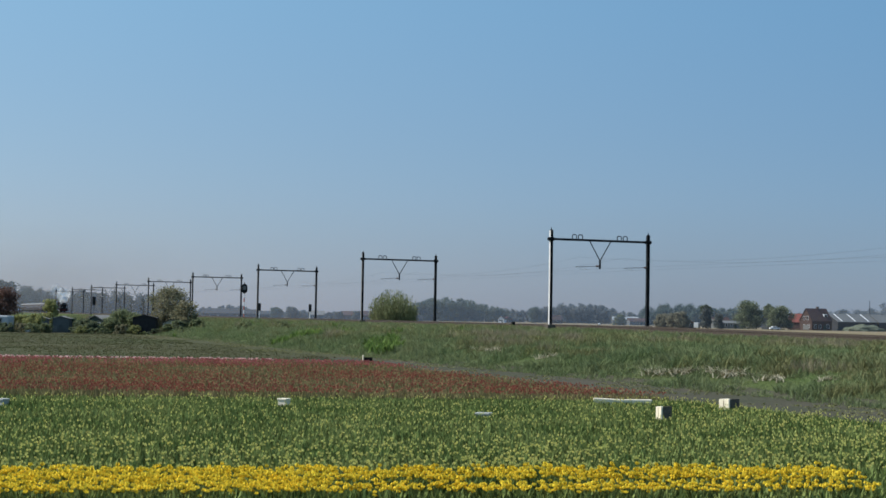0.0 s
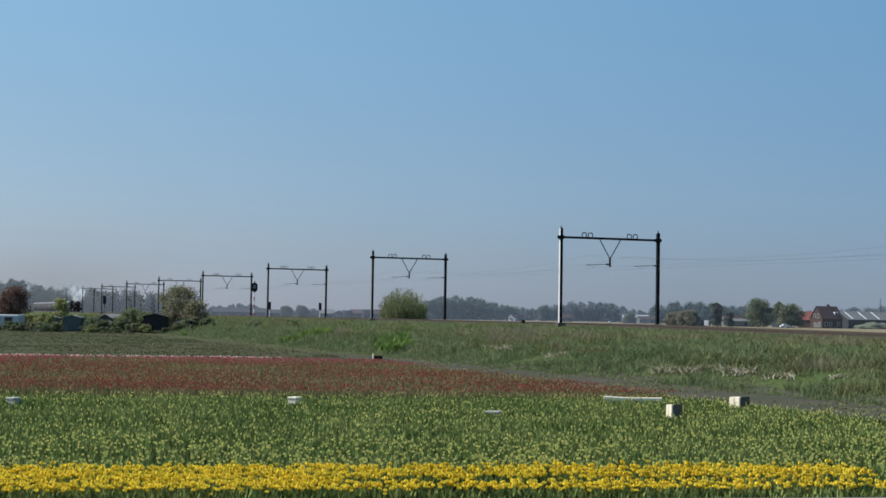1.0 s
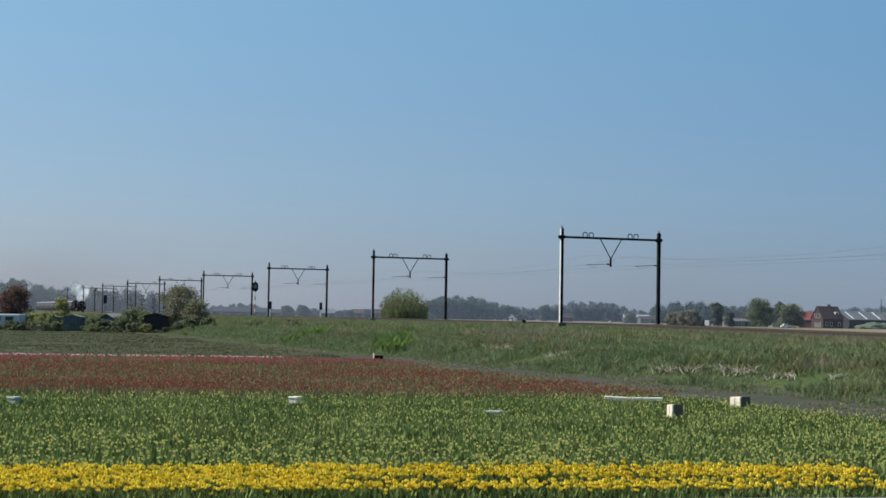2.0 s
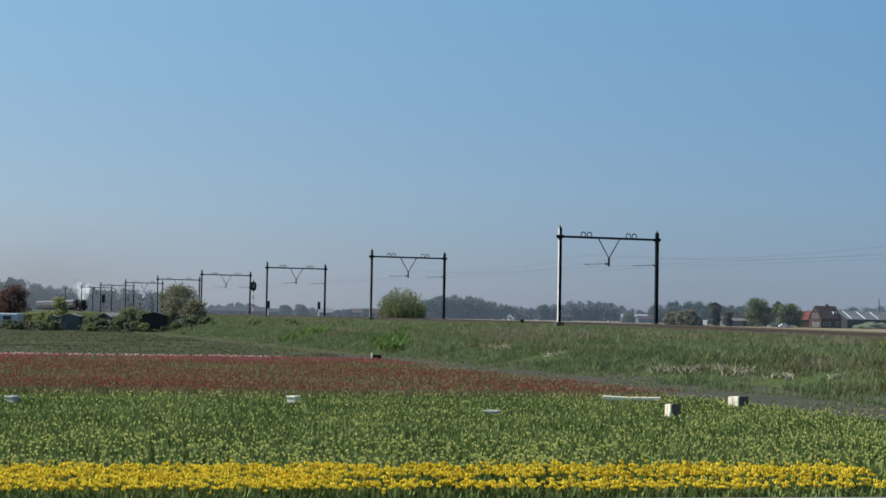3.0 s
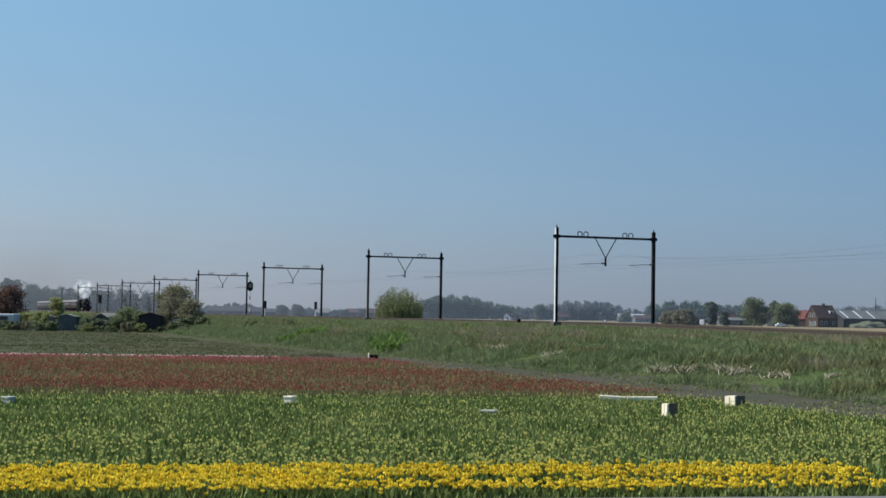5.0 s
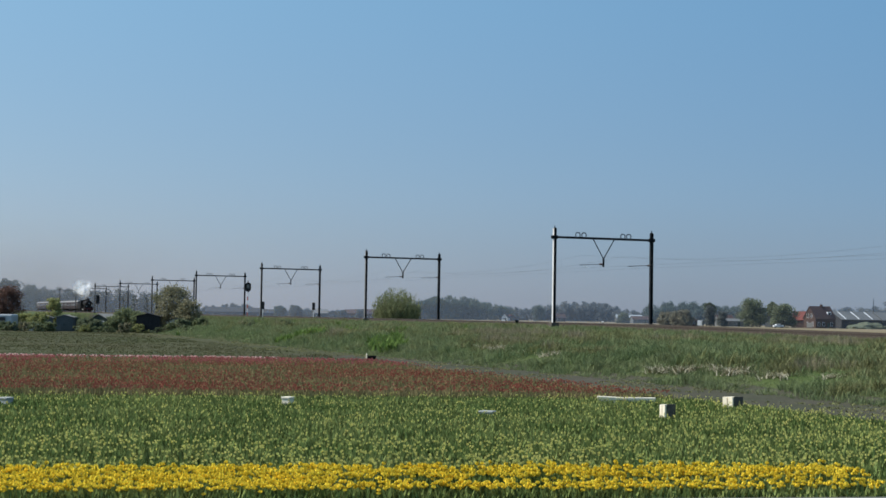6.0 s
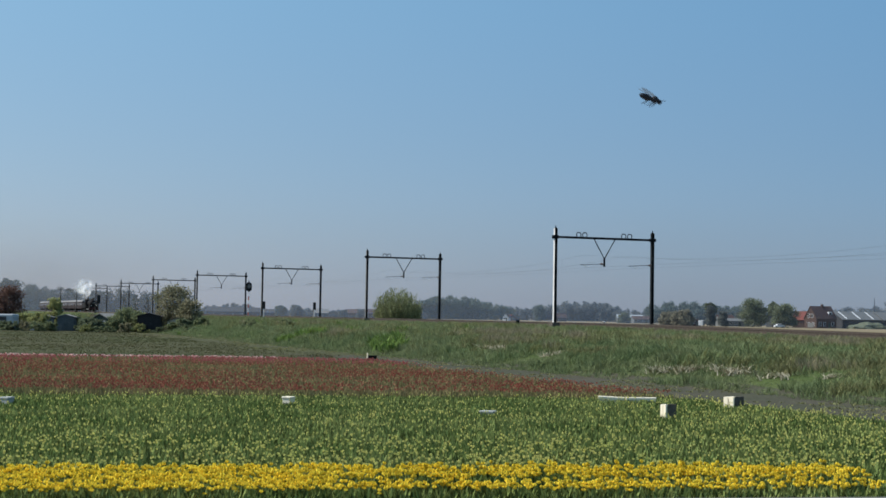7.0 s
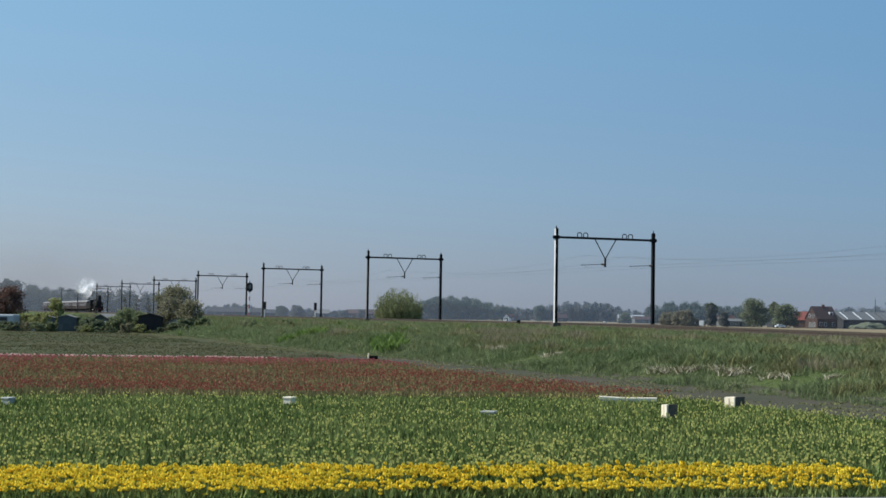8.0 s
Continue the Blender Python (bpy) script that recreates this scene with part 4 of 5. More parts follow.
def build_gardens():
    g = SOIL_Z
    shed("black_shed", spot(-0.1905, 183, g), 2.7, 2.2, 1.95, 2.30, 4, BLACK_WOOD, BLACK_WOOD, "black tarred wooden garden shed", boards=12, door=(0.7, 0.8, 1.65, BLACK_WOOD))
    shed("grey_shed", spot(-0.1790, 188, g), 2.4, 2.2, 1.75, 2.35, 20, GREY_WOOD, ROOF_FELT, "weathered grey garden shed with felt roof", boards=8, door=(0.5, 0.75, 1.6, GREY_WOOD))
    shed("low_shed", spot(-0.1722, 186, g), 2.0, 1.6, 1.35, 1.75, -10, WHITE_PAINT, ROOF_FELT, "small pale garden shed among shrubs", door=(0.3, 0.7, 1.2, GREY_WOOD))
    shed("blue_shed", spot(-0.2445, 187, g), 2.0, 1.8, 1.70, 1.95, 0, BLUE_GREY, ROOF_FELT, "blue-grey garden shed with flat-looking roof", boards=9, door=(-0.4, 0.8, 1.5, BLUE_GREY))
    shed("dark_shed", spot(-0.2190, 188, g), 2.6, 2.6, 1.55, 2.15, -24, GREEN_WOOD, ROOF_FELT, "dark green garden shed with pale felt roof", boards=8, windows=((0.5, 0.8, 0.6, 0.5),))
    shed("grey_hut", spot(-0.2585, 190, g), 1.8, 1.6, 1.6, 1.85, 8, GREY_WOOD, ROOF_FELT, "small grey wooden garden hut", boards=7, windows=((-0.3, 0.8, 0.5, 0.5),))
    # caravan at the end of the gardens
    t = thing("caravan", Matrix.Translation(spot(-0.2878, 186, g)) @ pose(0, 0, 0, 0, 0, -6), "white touring caravan parked among garden shrubs", "caravan")
    part("body", box(-1.9, -1.0, 0.42, 1.9, 1.0, 1.95, 0.16), CARAVAN, t)
    part("skirt", box(-1.85, -0.97, 0.30, 1.85, 0.97, 0.42), GREY_WOOD, t)
    for x in (-1.0, 0.55):
        pane(t, x, -1.0, 1.15, 1.0, 0.5, frame_mat=BLUE_GREY)
    for s in (-1, 1):
        part("wheel", lathe([(0.1, -0.09), (0.3, -0.08), (0.33, 0), (0.3, 0.08), (0.1, 0.09)], 14, pose(-0.1, s * 0.9, 0.31, 90)), DARKCRATE, t)
    part("drawbar", box(1.9, -0.05, 0.42, 2.8, 0.05, 0.5), STEEL, t)
    # small things
    t = thing("compost_bin", Matrix.Translation(spot(-0.1622, 176, g)), "small dark tapered compost bin on the field edge", "compost bin")
    part("body", lathe([(0.34, 0), (0.36, 0.08), (0.25, 0.62), (0.2, 0.66)], 14), DARKCRATE, t)
    part("lid", lathe([(0.22, 0.66), (0.22, 0.70), (0.1, 0.78), (0.02, 0.8)], 14), DARKCRATE, t)
    for k, (b, h) in enumerate(((-0.2325, 1.9), (-0.2512, 1.7), (-0.2655, 1.6), (-0.270, 1.5), (-0.1745, 1.3))):
        t = thing("garden_fence", Matrix.Translation(spot(b, 184.5, g)) @ pose(0, 0, 0, 0, 0, (k * 17) % 20 - 10), "low grey picket fence panel between garden plots", "fence", "garden fences")
        for j in range(7):
            part("picket", box(j * 0.16 - 0.55, -0.01, 0.02, j * 0.16 - 0.45, 0.012, h * 0.55 * (1 + 0.06 * math.sin(j * 2.1))), GREY_WOOD if k % 2 else WHITE_PAINT, t)
        for z in (0.25, 0.65):
            part("rail", box(-0.6, 0.012, z * h * 0.55, 0.6, 0.04, z * h * 0.55 + 0.06), GREY_WOOD, t)


build_gardens()


def build_farm():
    # brick farmhouse
    h = thing("farmhouse", Matrix.Translation(spot(0.2485, 655)) @ pose(0, 0, 0, 0, 0, 24), "brick farmhouse with steep dark tiled roof", "house")
    w, l, e, r = 8.2, 10.5, 4.2, 9.2
    bm = gable(w, l, e, r)
    bmesh.ops.transform(bm, matrix=pose(0, 0, 0, 0, 0, 90), verts=bm.verts)
    part("wall", bm, BRICK, h)
    for s in (-1, 1):
        bm = roof_slab(w, l, e, r, s, 0.3, 0.22)
        bmesh.ops.transform(bm, matrix=pose(0, 0, 0, 0, 0, 90), verts=bm.verts)
        roof = part("roof", bm, TILE, h)
    part("chimney", box(0.4, -0.45, r - 0.6, 1.3, 0.45, r + 1.0, 0.05), BRICK, roof)
    dm = part("dormer", box(2.0, -3.0, 5.2, 3.8, -1.0, 7.0, 0.05), WHITE_PAINT, h, "white dormer in the roof")
    part("glass", box(2.25, -3.03, 5.5, 3.55, -3.0, 6.7), DARK_GLASS, dm)
    for x in (-3.4, -1.0, 3.2):
        pane(h, x, -w / 2, 0.9, 1.3, 1.7)
    for y, z in ((-2.0, 0.8), (1.2, 0.8), (-1.2, 4.4), (1.2, 4.4)):
        pane(h, -l / 2, y, z, 1.3, 1.7, -90)
    part("gable_panel", box(-l / 2 - 0.08, -2.4, 0.3, -l / 2 - 0.02, 1.8, 2.3), GREY_WOOD, h, "pale grey boarded bay on the gable wall")
    d = part("door", box(1.0, -w / 2 - 0.08, 0.05, 2.0, -w / 2, 2.2), GREEN_WOOD, h)
    part("door_handle", box(1.8, -w / 2 - 0.14, 1.0, 1.9, -w / 2 - 0.08, 1.1), STEEL, d)
    shed("red_barn", spot(0.2385, 672), 7.0, 9.0, 3.6, 7.0, 60, BRICK, RED_TILE, "small brick barn with a red tiled roof", "barn", door=(1.2, 2.4, 2.6, GREEN_WOOD))
    # long dark barns with pale roof strips
    for k, (b, d, n) in enumerate(((0.2700, 668, 3), (0.2965, 675, 2))):
        w, l, e, r = 13.0, 21.0, 3.9, 7.2
        t = thing("barn", Matrix.Translation(spot(b, d)) @ pose(0, 0, 0, 0, 0, 22), "long dark barn with grey roof and pale light strips" if k == 0 else "long dark barn with grey sheet roof", "barn", "barns")
        bm = gable(w, l, e, r)
        bmesh.ops.transform(bm, matrix=pose(0, 0, 0, 0, 0, 90), verts=bm.verts)
        part("wall", bm, BARN_DARK, t)
        for s in (-1, 1):
            bm = roof_slab(w, l, e, r, s, 0.3, 0.16)
            bmesh.ops.transform(bm, matrix=pose(0, 0, 0, 0, 0, 90), verts=bm.verts)
            part("roof", bm, GREY_SHEET, t)
        slope = math.degrees(math.atan2(r - e, w / 2))
        for j in range(n if k == 0 else 0):
            x = -l / 2 + l * (j + 0.35) / n
            part("light_strip", box(-0.28, -3.4, -0.02, 0.28, 3.4, 0.06, 0, pose(x, -w / 4, (e + r) / 2 + 0.20, slope)), WHITE_PAINT, t, "pale translucent roof strip")
        for x in (-5, 4):
            part("door", box(x - 1.8, -w / 2 - 0.08, 0.05, x + 1.8, -w / 2, 3.2), BARN_DARK, t)
    # heap of earth before the barns
    bm = bmesh.new()
    bmesh.ops.create_icosphere(bm, subdivisions=4, radius=1)
    for v in bm.verts:
        k = 1 + 0.22 * noise.noise(v.co * 2.1) + 0.1 * noise.noise(v.co * 6)
        v.co = Vector((v.co.x * 8.5 * k, v.co.y * 4 * k, max(-0.1, v.co.z) * 2.7 * k))
    tagged(part("earth_heap", bm, HEAP), "grey-green overgrown heap of earth before the barn", "heap").matrix_world = Matrix.Translation(spot(0.2800, 640))
    # lattice mast far behind
    t = thing("radio_mast", Matrix.Translation(spot(0.2838, 900)), "thin dark lattice mast behind the barns", "mast")
    for x, y in ((-0.35, -0.35), (0.35, -0.35), (0, 0.4)):
        part("leg", rod((x, y, 0), (x * 0.3, y * 0.3, 17.0), 0.12, 0.08, 6), STEEL, t)
    for k in range(8):
        z, s = 1.5 + k * 2.0, 1 - 0.7 * (1.5 + k * 2) / 17
        part("brace", rod((-0.35 * s, -0.35 * s, z), (0.35 * s, -0.35 * s, z + 1.0), 0.05, n=5), STEEL, t)
    # van and low buildings between the farm trees
    t = thing("van", Matrix.Translation(spot(0.1707, 650)) @ pose(0, 0, 0, 0, 0, 70), "white delivery van parked at the farm", "van")
    part("body", box(-2.4, -0.95, 0.35, 1.3, 0.95, 2.45, 0.12), WHITE_PAINT, t)
    cab = part("cab", box(1.3, -0.9, 0.35, 2.5, 0.9, 1.7, 0.2), WHITE_PAINT, t)
    part("windscreen", box(1.32, -0.85, 1.5, 1.9, 0.85, 2.2, 0.1), DARK_GLASS, cab)
    for x in (-1.5, 1.6):
        for s in (-1, 1):
            part("wheel", lathe([(0.12, -0.1), (0.33, -0.09), (0.35, 0), (0.33, 0.09), (0.12, 0.1)], 14, pose(x, s * 0.9, 0.35, 90)), DARKCRATE, t)
    t = thing("car", Matrix.Translation(spot(0.2215, 632)) @ pose(0, 0, 0, 0, 0, 8), "white car parked under the farm trees", "car")
    part("body", box(-2.1, -0.85, 0.3, 2.1, 0.85, 0.95, 0.12), WHITE_PAINT, t)
    cabin = part("cabin", box(-1.2, -0.75, 0.95, 1.0, 0.75, 1.48, 0.18), WHITE_PAINT, t)
    for x in (-0.55, 0.45):
        part("side_window", box(x - 0.4, -0.765, 1.0, x + 0.4, -0.745, 1.36), DARK_GLASS, cabin)
    for x in (-1.3, 1.35):
        for s in (-1, 1):
            part("wheel", lathe([(0.1, -0.09), (0.29, -0.08), (0.31, 0), (0.29, 0.08), (0.1, 0.09)], 14, pose(x, s * 0.8, 0.31, 90)), DARKCRATE, t)
    for b, d, w, l, e, r, rz, wall, roof, label in (
            (0.1660, 665, 4.5, 3, 2.0, 2.9, 5, BRICK, RED_TILE, "low brick outbuilding at the farm"),
            (0.1925, 690, 9, 5, 2.4, 3.4, 0, GREY_WOOD, GREY_SHEET, "low outbuilding with a pale roof"),
            (0.1857, 720, 8, 6, 3.0, 5.0, 20, GREY_WOOD, TILE, "grey house behind farm trees"),
            (0.2190, 690, 10, 7, 4.2, 8.2, 70, GREY_WOOD, ROOF_FELT, "grey house behind farm trees"),
            (0.1235, 1080, 18, 8, 3.6, 5.6, 0, GREY_WOOD, CARAVAN, "long low greenhouse shed with pale roof"),
            (0.1310, 1020, 12, 8, 2.6, 4.6, 10, GREY_WOOD, TILE, "low grey house on the far meadow"),
            (0.0430, 1120, 4.4, 6, 2.6, 5.0, -20, WHITE_PAINT, TILE, "white house before a far wood"),
            (0.0462, 1130, 7, 5, 2.4, 4.2, 10, BRICK, RED_TILE, "low house before a far wood"),
            (0.0782, 1150, 8, 6, 3.0, 6.0, 10, BRICK, TILE, "small brick house on the far horizon"),
            (-0.0165, 880, 5.0, 5, 2.8, 4.6, 10, GREY_WOOD, ROOF_FELT, "small grey house beyond the railway"),
            (-0.0118, 885, 5.0, 5, 2.8, 4.4, 8, GREY_WOOD, ROOF_FELT, "small grey house beyond the railway"),
            (-0.0458, 920, 10, 7, 3.4, 5.8, 10, BRICK, TILE, "brick house among far trees"),
            (-0.0580, 930, 8, 7, 3.4, 5.6, -12, BRICK, TILE, "brick house among far trees"),
            (-0.0705, 940, 7, 7, 3.0, 5.0, 4, GREY_WOOD, TILE, "small grey house across the meadow"),
            (-0.0785, 960, 9, 7, 3.2, 5.6, 12, BLUE_GREY, ROOF_FELT, "blue-grey house across the meadow"),
            (-0.1300, 1050, 24, 12, 3.2, 6.0, 4, BARN_DARK, BARN_DARK, "long dark farm building across the meadow"),
            (-0.1430, 1080, 22, 12, 3.2, 6.4, 4, BARN_DARK, BARN_DARK, "long dark farm building across the meadow"),
            (-0.1150, 1060, 20, 10, 3.0, 5.2, -6, BARN_DARK, BARN_DARK, "long low farm building across the meadow")):
        shed("far_house" if "house" in label else "outbuilding", spot(b, d), w, l, e, r, rz, wall, roof, label, "building", door=(w * 0.2, 1.0, 2.0, GREEN_WOOD),
             windows=((-w * 0.25, 1.0, 1.0, 1.0), (0.0, 1.0, 1.0, 1.0)), ridge_across=w > 7.5)
    t = thing("livestock", Matrix.Translation(spot(0.1067, 780)) @ pose(0, 0, 0, 0, 0, 20), "pale sheep grazing on the far meadow", "sheep")
    bm = bmesh.new()
    bmesh.ops.create_icosphere(bm, subdivisions=3, radius=1)
    for v in bm.verts:
        v.co = Vector((v.co.x * 0.75, v.co.y * 0.38, 0.85 + v.co.z * 0.42)) * (1 + 0.06 * noise.noise(v.co * 5))
    part("body", bm, WHITE_PAINT, t, "woolly white body")
    bm = bmesh.new()
    bmesh.ops.create_icosphere(bm, subdivisions=2, radius=0.2, matrix=pose(0.88, 0, 0.95) @ Matrix.Diagonal((1.3, 0.8, 0.9, 1)))
    part("head", bm, GREY_WOOD, t)
    for x in (-0.45, 0.45):
        for s in (-0.18, 0.18):
            part("leg", rod((x, s, 0), (x, s, 0.6), 0.05, 0.07, 6), GREY_WOOD, t)


build_farm()


# ---- signals and small railway things ----
SIGN_WHITE = mat("white signal paint", (0.75, 0.75, 0.74), None, 3, 0.5, fine=0.15)
SIGN_RED = mat("faded red signal paint", (0.42, 0.10, 0.08), None, 3, 0.5, fine=0.15)


def build_signals():
    # tall signal on a red and white banded post
    x, y = tr(MID + POLE_OFF - 0.6, FIRST + SPAN * 2.99)
    t = thing("railway_signal", pose(x, y, FORMATION, 0, 0, TRACK_TURN), "tall railway signal with oval black board on banded post", "railway signal")
    for k in range(6):
        part("post_band", rod((0, 0, k * 0.8), (0, 0, k * 0.8 + 0.8), 0.1, n=10), SIGN_WHITE if k % 2 else (SIGN_RED if k < 5 else STEEL), t)
    part("post", rod((0, 0, 4.8), (0, 0, 7.2), 0.08, n=10), STEEL, t)
    bm = bmesh.new()
    for s, (cx, cz, r0) in enumerate(((0, 6.25, 0.6), (0, 5.55, 0.6))):
        bmesh.ops.create_cone(bm, cap_ends=True, segments=20, radius1=r0, radius2=r0, depth=0.06, matrix=pose(cx, -0.12 - 0.002 * s, cz, 90))
    add_box(bm, -0.6, -0.155, 5.55, 0.6, -0.095, 6.25)
    part("board", bm, STEEL, t, "oval black board")
    part("inner_panel", box(-0.27, -0.175, 5.65, 0.27, -0.157, 6.42, 0.0), GREY_SHEET, t, "pale inner panel")
    # low signals beside the posts
    for along, across, h, label in ((2.06, -POLE_OFF + 0.15, 2.6, "low black colour-light signal beside a portal post"), (2.08, POLE_OFF - 0.9, 2.6, "low black colour-light signal beside a portal post"),
                                    (6.02, -3.75, 5.4, "tall black colour-light signal before the train")):
        x, y = tr(MID + across, FIRST + SPAN * along)
        t = thing("colour_light_signal", pose(x, y, FORMATION, 0, 0, TRACK_TURN), label, "railway signal", "colour-light signals")
        part("post", rod((0, 0, -0.1), (0, 0, h - 1.2), 0.07, n=8), GALV_AND_LIT if h < 3 else STEEL, t)
        k = 1 if h < 3 else 2.1
        hd = part("head", box(-0.24 * k, -0.15, h - 1.25 * k, 0.24 * k, 0.12, h, 0.08), STEEL, t)
        for j in range(3):
            part("lens", lathe([(0.09 * k, 0), (0.12 * k, 0.02), (0.1 * k, 0.16)], 10, pose(0, -0.15, h - 0.22 * k - j * 0.38 * k, 90)), DARK_GLASS, hd)
    # cabinets and a marker by the track
    for along, across, s in ((0.20, -3.9, 0.34),):
        x, y = tr(MID + across, FIRST + SPAN * along)
        t = thing("trackside_box", pose(x, y, FORMATION, 0, 0, TRACK_TURN), "small dark metal cabinet beside the track", "cabinet", "trackside boxes")
        part("body", box(-s / 2, -s * 0.3, 0.05, s / 2, s * 0.3, s, 0.03), STEEL, t)
        part("lid", box(-s * 0.55, -s * 0.35, s, s * 0.55, s * 0.35, s + 0.05, 0.01), STEEL, t)
        part("plinth", box(-s * 0.52, -s * 0.32, -0.1, s * 0.52, s * 0.32, 0.05), CONCRETE, t)


build_signals()


# ---- crates in the field ----
def crate(name, m, w, d, h, material, label, wall=0.018, rim=0.012, shaded_mouth=False):
    """An open slatted box: base, four walls with a rim, hand holes left open between slats."""
    t = thing(name, m, label, "crate", "field crates")
    part("base", box(-w / 2, -d / 2, 0, w / 2, d / 2, wall), material, t)
    for s in (-1, 1):
        for z0, z1 in ((wall, h * 0.42), (h * 0.50, h - 0.05)):
            part("side_slat", box(-w / 2, s * d / 2 - wall / 2, z0, w / 2, s * d / 2 + wall / 2, z1), material, t)
            part("end_slat", box(s * w / 2 - wall / 2, -d / 2 + wall / 2, z0, s * w / 2 + wall / 2, d / 2 - wall / 2, z1), material, t)
        part("rim", box(-w / 2 - 0.02, s * d / 2 - 0.025, h - 0.05, w / 2 + 0.02, s * d / 2 + 0.025, h + rim - 0.012, 0.012), material, t)
        part("rim", box(s * w / 2 - 0.022, -d / 2 + 0.027, h - 0.052, s * w / 2 + 0.022, d / 2 - 0.027, h - 0.002, 0.01), material, t)
        for q in (-1, 1):
            part("corner_post", box(s * (w / 2 - 0.02) - 0.02, q * (d / 2 - 0.02) - 0.02, wall, s * (w / 2 - 0.02) + 0.02, q * (d / 2 - 0.02) + 0.02, h - 0.05), material, t)
    # a dark slab over the opening paints the shade of the hollow crate
    if shaded_mouth:
        part("mouth_shade", box(-w / 2 - 0.024, -d / 2 + 0.03, h - 0.05, w / 2 + 0.024, d / 2 + 0.03, h + 0.006, 0.004), MOUTH_SHADE, t, "dark slab standing in for shade in the opening")
    return t


def build_crates():
    g = SOIL_Z
    crate("bulb_crate", pose(4.93, 44.05, g - 0.03, 0, 2, -8), 0.72, 0.30, 0.315, CRATE, "white plastic bulb crate standing between tulips", rim=0.05)
    crate("bulb_crate", pose(5.80, 44.05, g - 0.03, 0, -1, -8), 0.84, 0.30, 0.31, CRATE, "white plastic bulb crate standing between tulips", rim=0.045)
    crate("bulb_crate", pose(5.52, 37.10, g + 0.02, 0, 90, -60) @ pose(-0.25, 0, -0.1), 0.46, 0.26, 0.24, CRATE, "white bulb crate on its end, shaded opening painted dark", shaded_mouth=True)
    crate("bulb_crate", pose(8.10, 42.13, g + 0.18, 0, 90, -48) @ pose(-0.14, 0, -0.2), 0.28, 0.40, 0.36, CRATE, "white bulb crate on its side, shaded opening painted dark", shaded_mouth=True)
    crate("bulb_crate", pose(-3.985, 40.4, g, 0, 0, -24), 0.23, 0.22, 0.37, CRATE, "small white bulb crate among tulips")
    crate("bulb_crate", pose(-10.76, 38.11, g, 0, 0, -24), 0.22, 0.22, 0.37, CRATE_GREY, "small pale grey bulb crate among tulips")
    crate("bulb_crate", pose(1.18, 37.08, g, 0, 0, -20), 0.32, 0.24, 0.29, CRATE_GREY, "low pale grey bulb crate sunk among tulips")
    t = crate("dark_crate", pose(-3.69, 83.02, g, 0, 0, 10), 0.44, 0.30, 0.36, DARKCRATE, "dark crate lying at the end of the red tulips")
    part("end_board", box(-0.29, -0.10, 0.10, -0.24, 0.10, 0.48, 0.01), CRATE, t, "pale upright end board")


# brown-grey that stands for the shade inside the tipped crates
MOUTH_SHADE = mat("shade in crate opening", (0.17, 0.145, 0.12), (0.11, 0.095, 0.078), 9, bump=0.6, bscale=20)
CRATE_GREY = mat("dirty pale crate plastic", (0.46, 0.47, 0.44), (0.36, 0.37, 0.34), 4, 0.6, fine=0.15)
build_crates()


# ---- steam train ----
LOCO_BLACK = mat("sooty black locomotive paint", (0.018, 0.018, 0.020), (0.03, 0.028, 0.028), 2, 0.75, fine=0.3)
WINE = mat("dark wine red coach paint", (0.042, 0.034, 0.034), (0.036, 0.030, 0.032), 1, 0.8, fine=0.2)
COACH_ROOF = mat("pale grey coach roof", (0.22, 0.22, 0.22), (0.17, 0.17, 0.175), 0.8, 0.8, fine=0.25)
BUFFER_RED = mat("sooty dark red buffer beam", (0.09, 0.02, 0.018), None, 3, 0.5)
WHEEL_R = 0.88


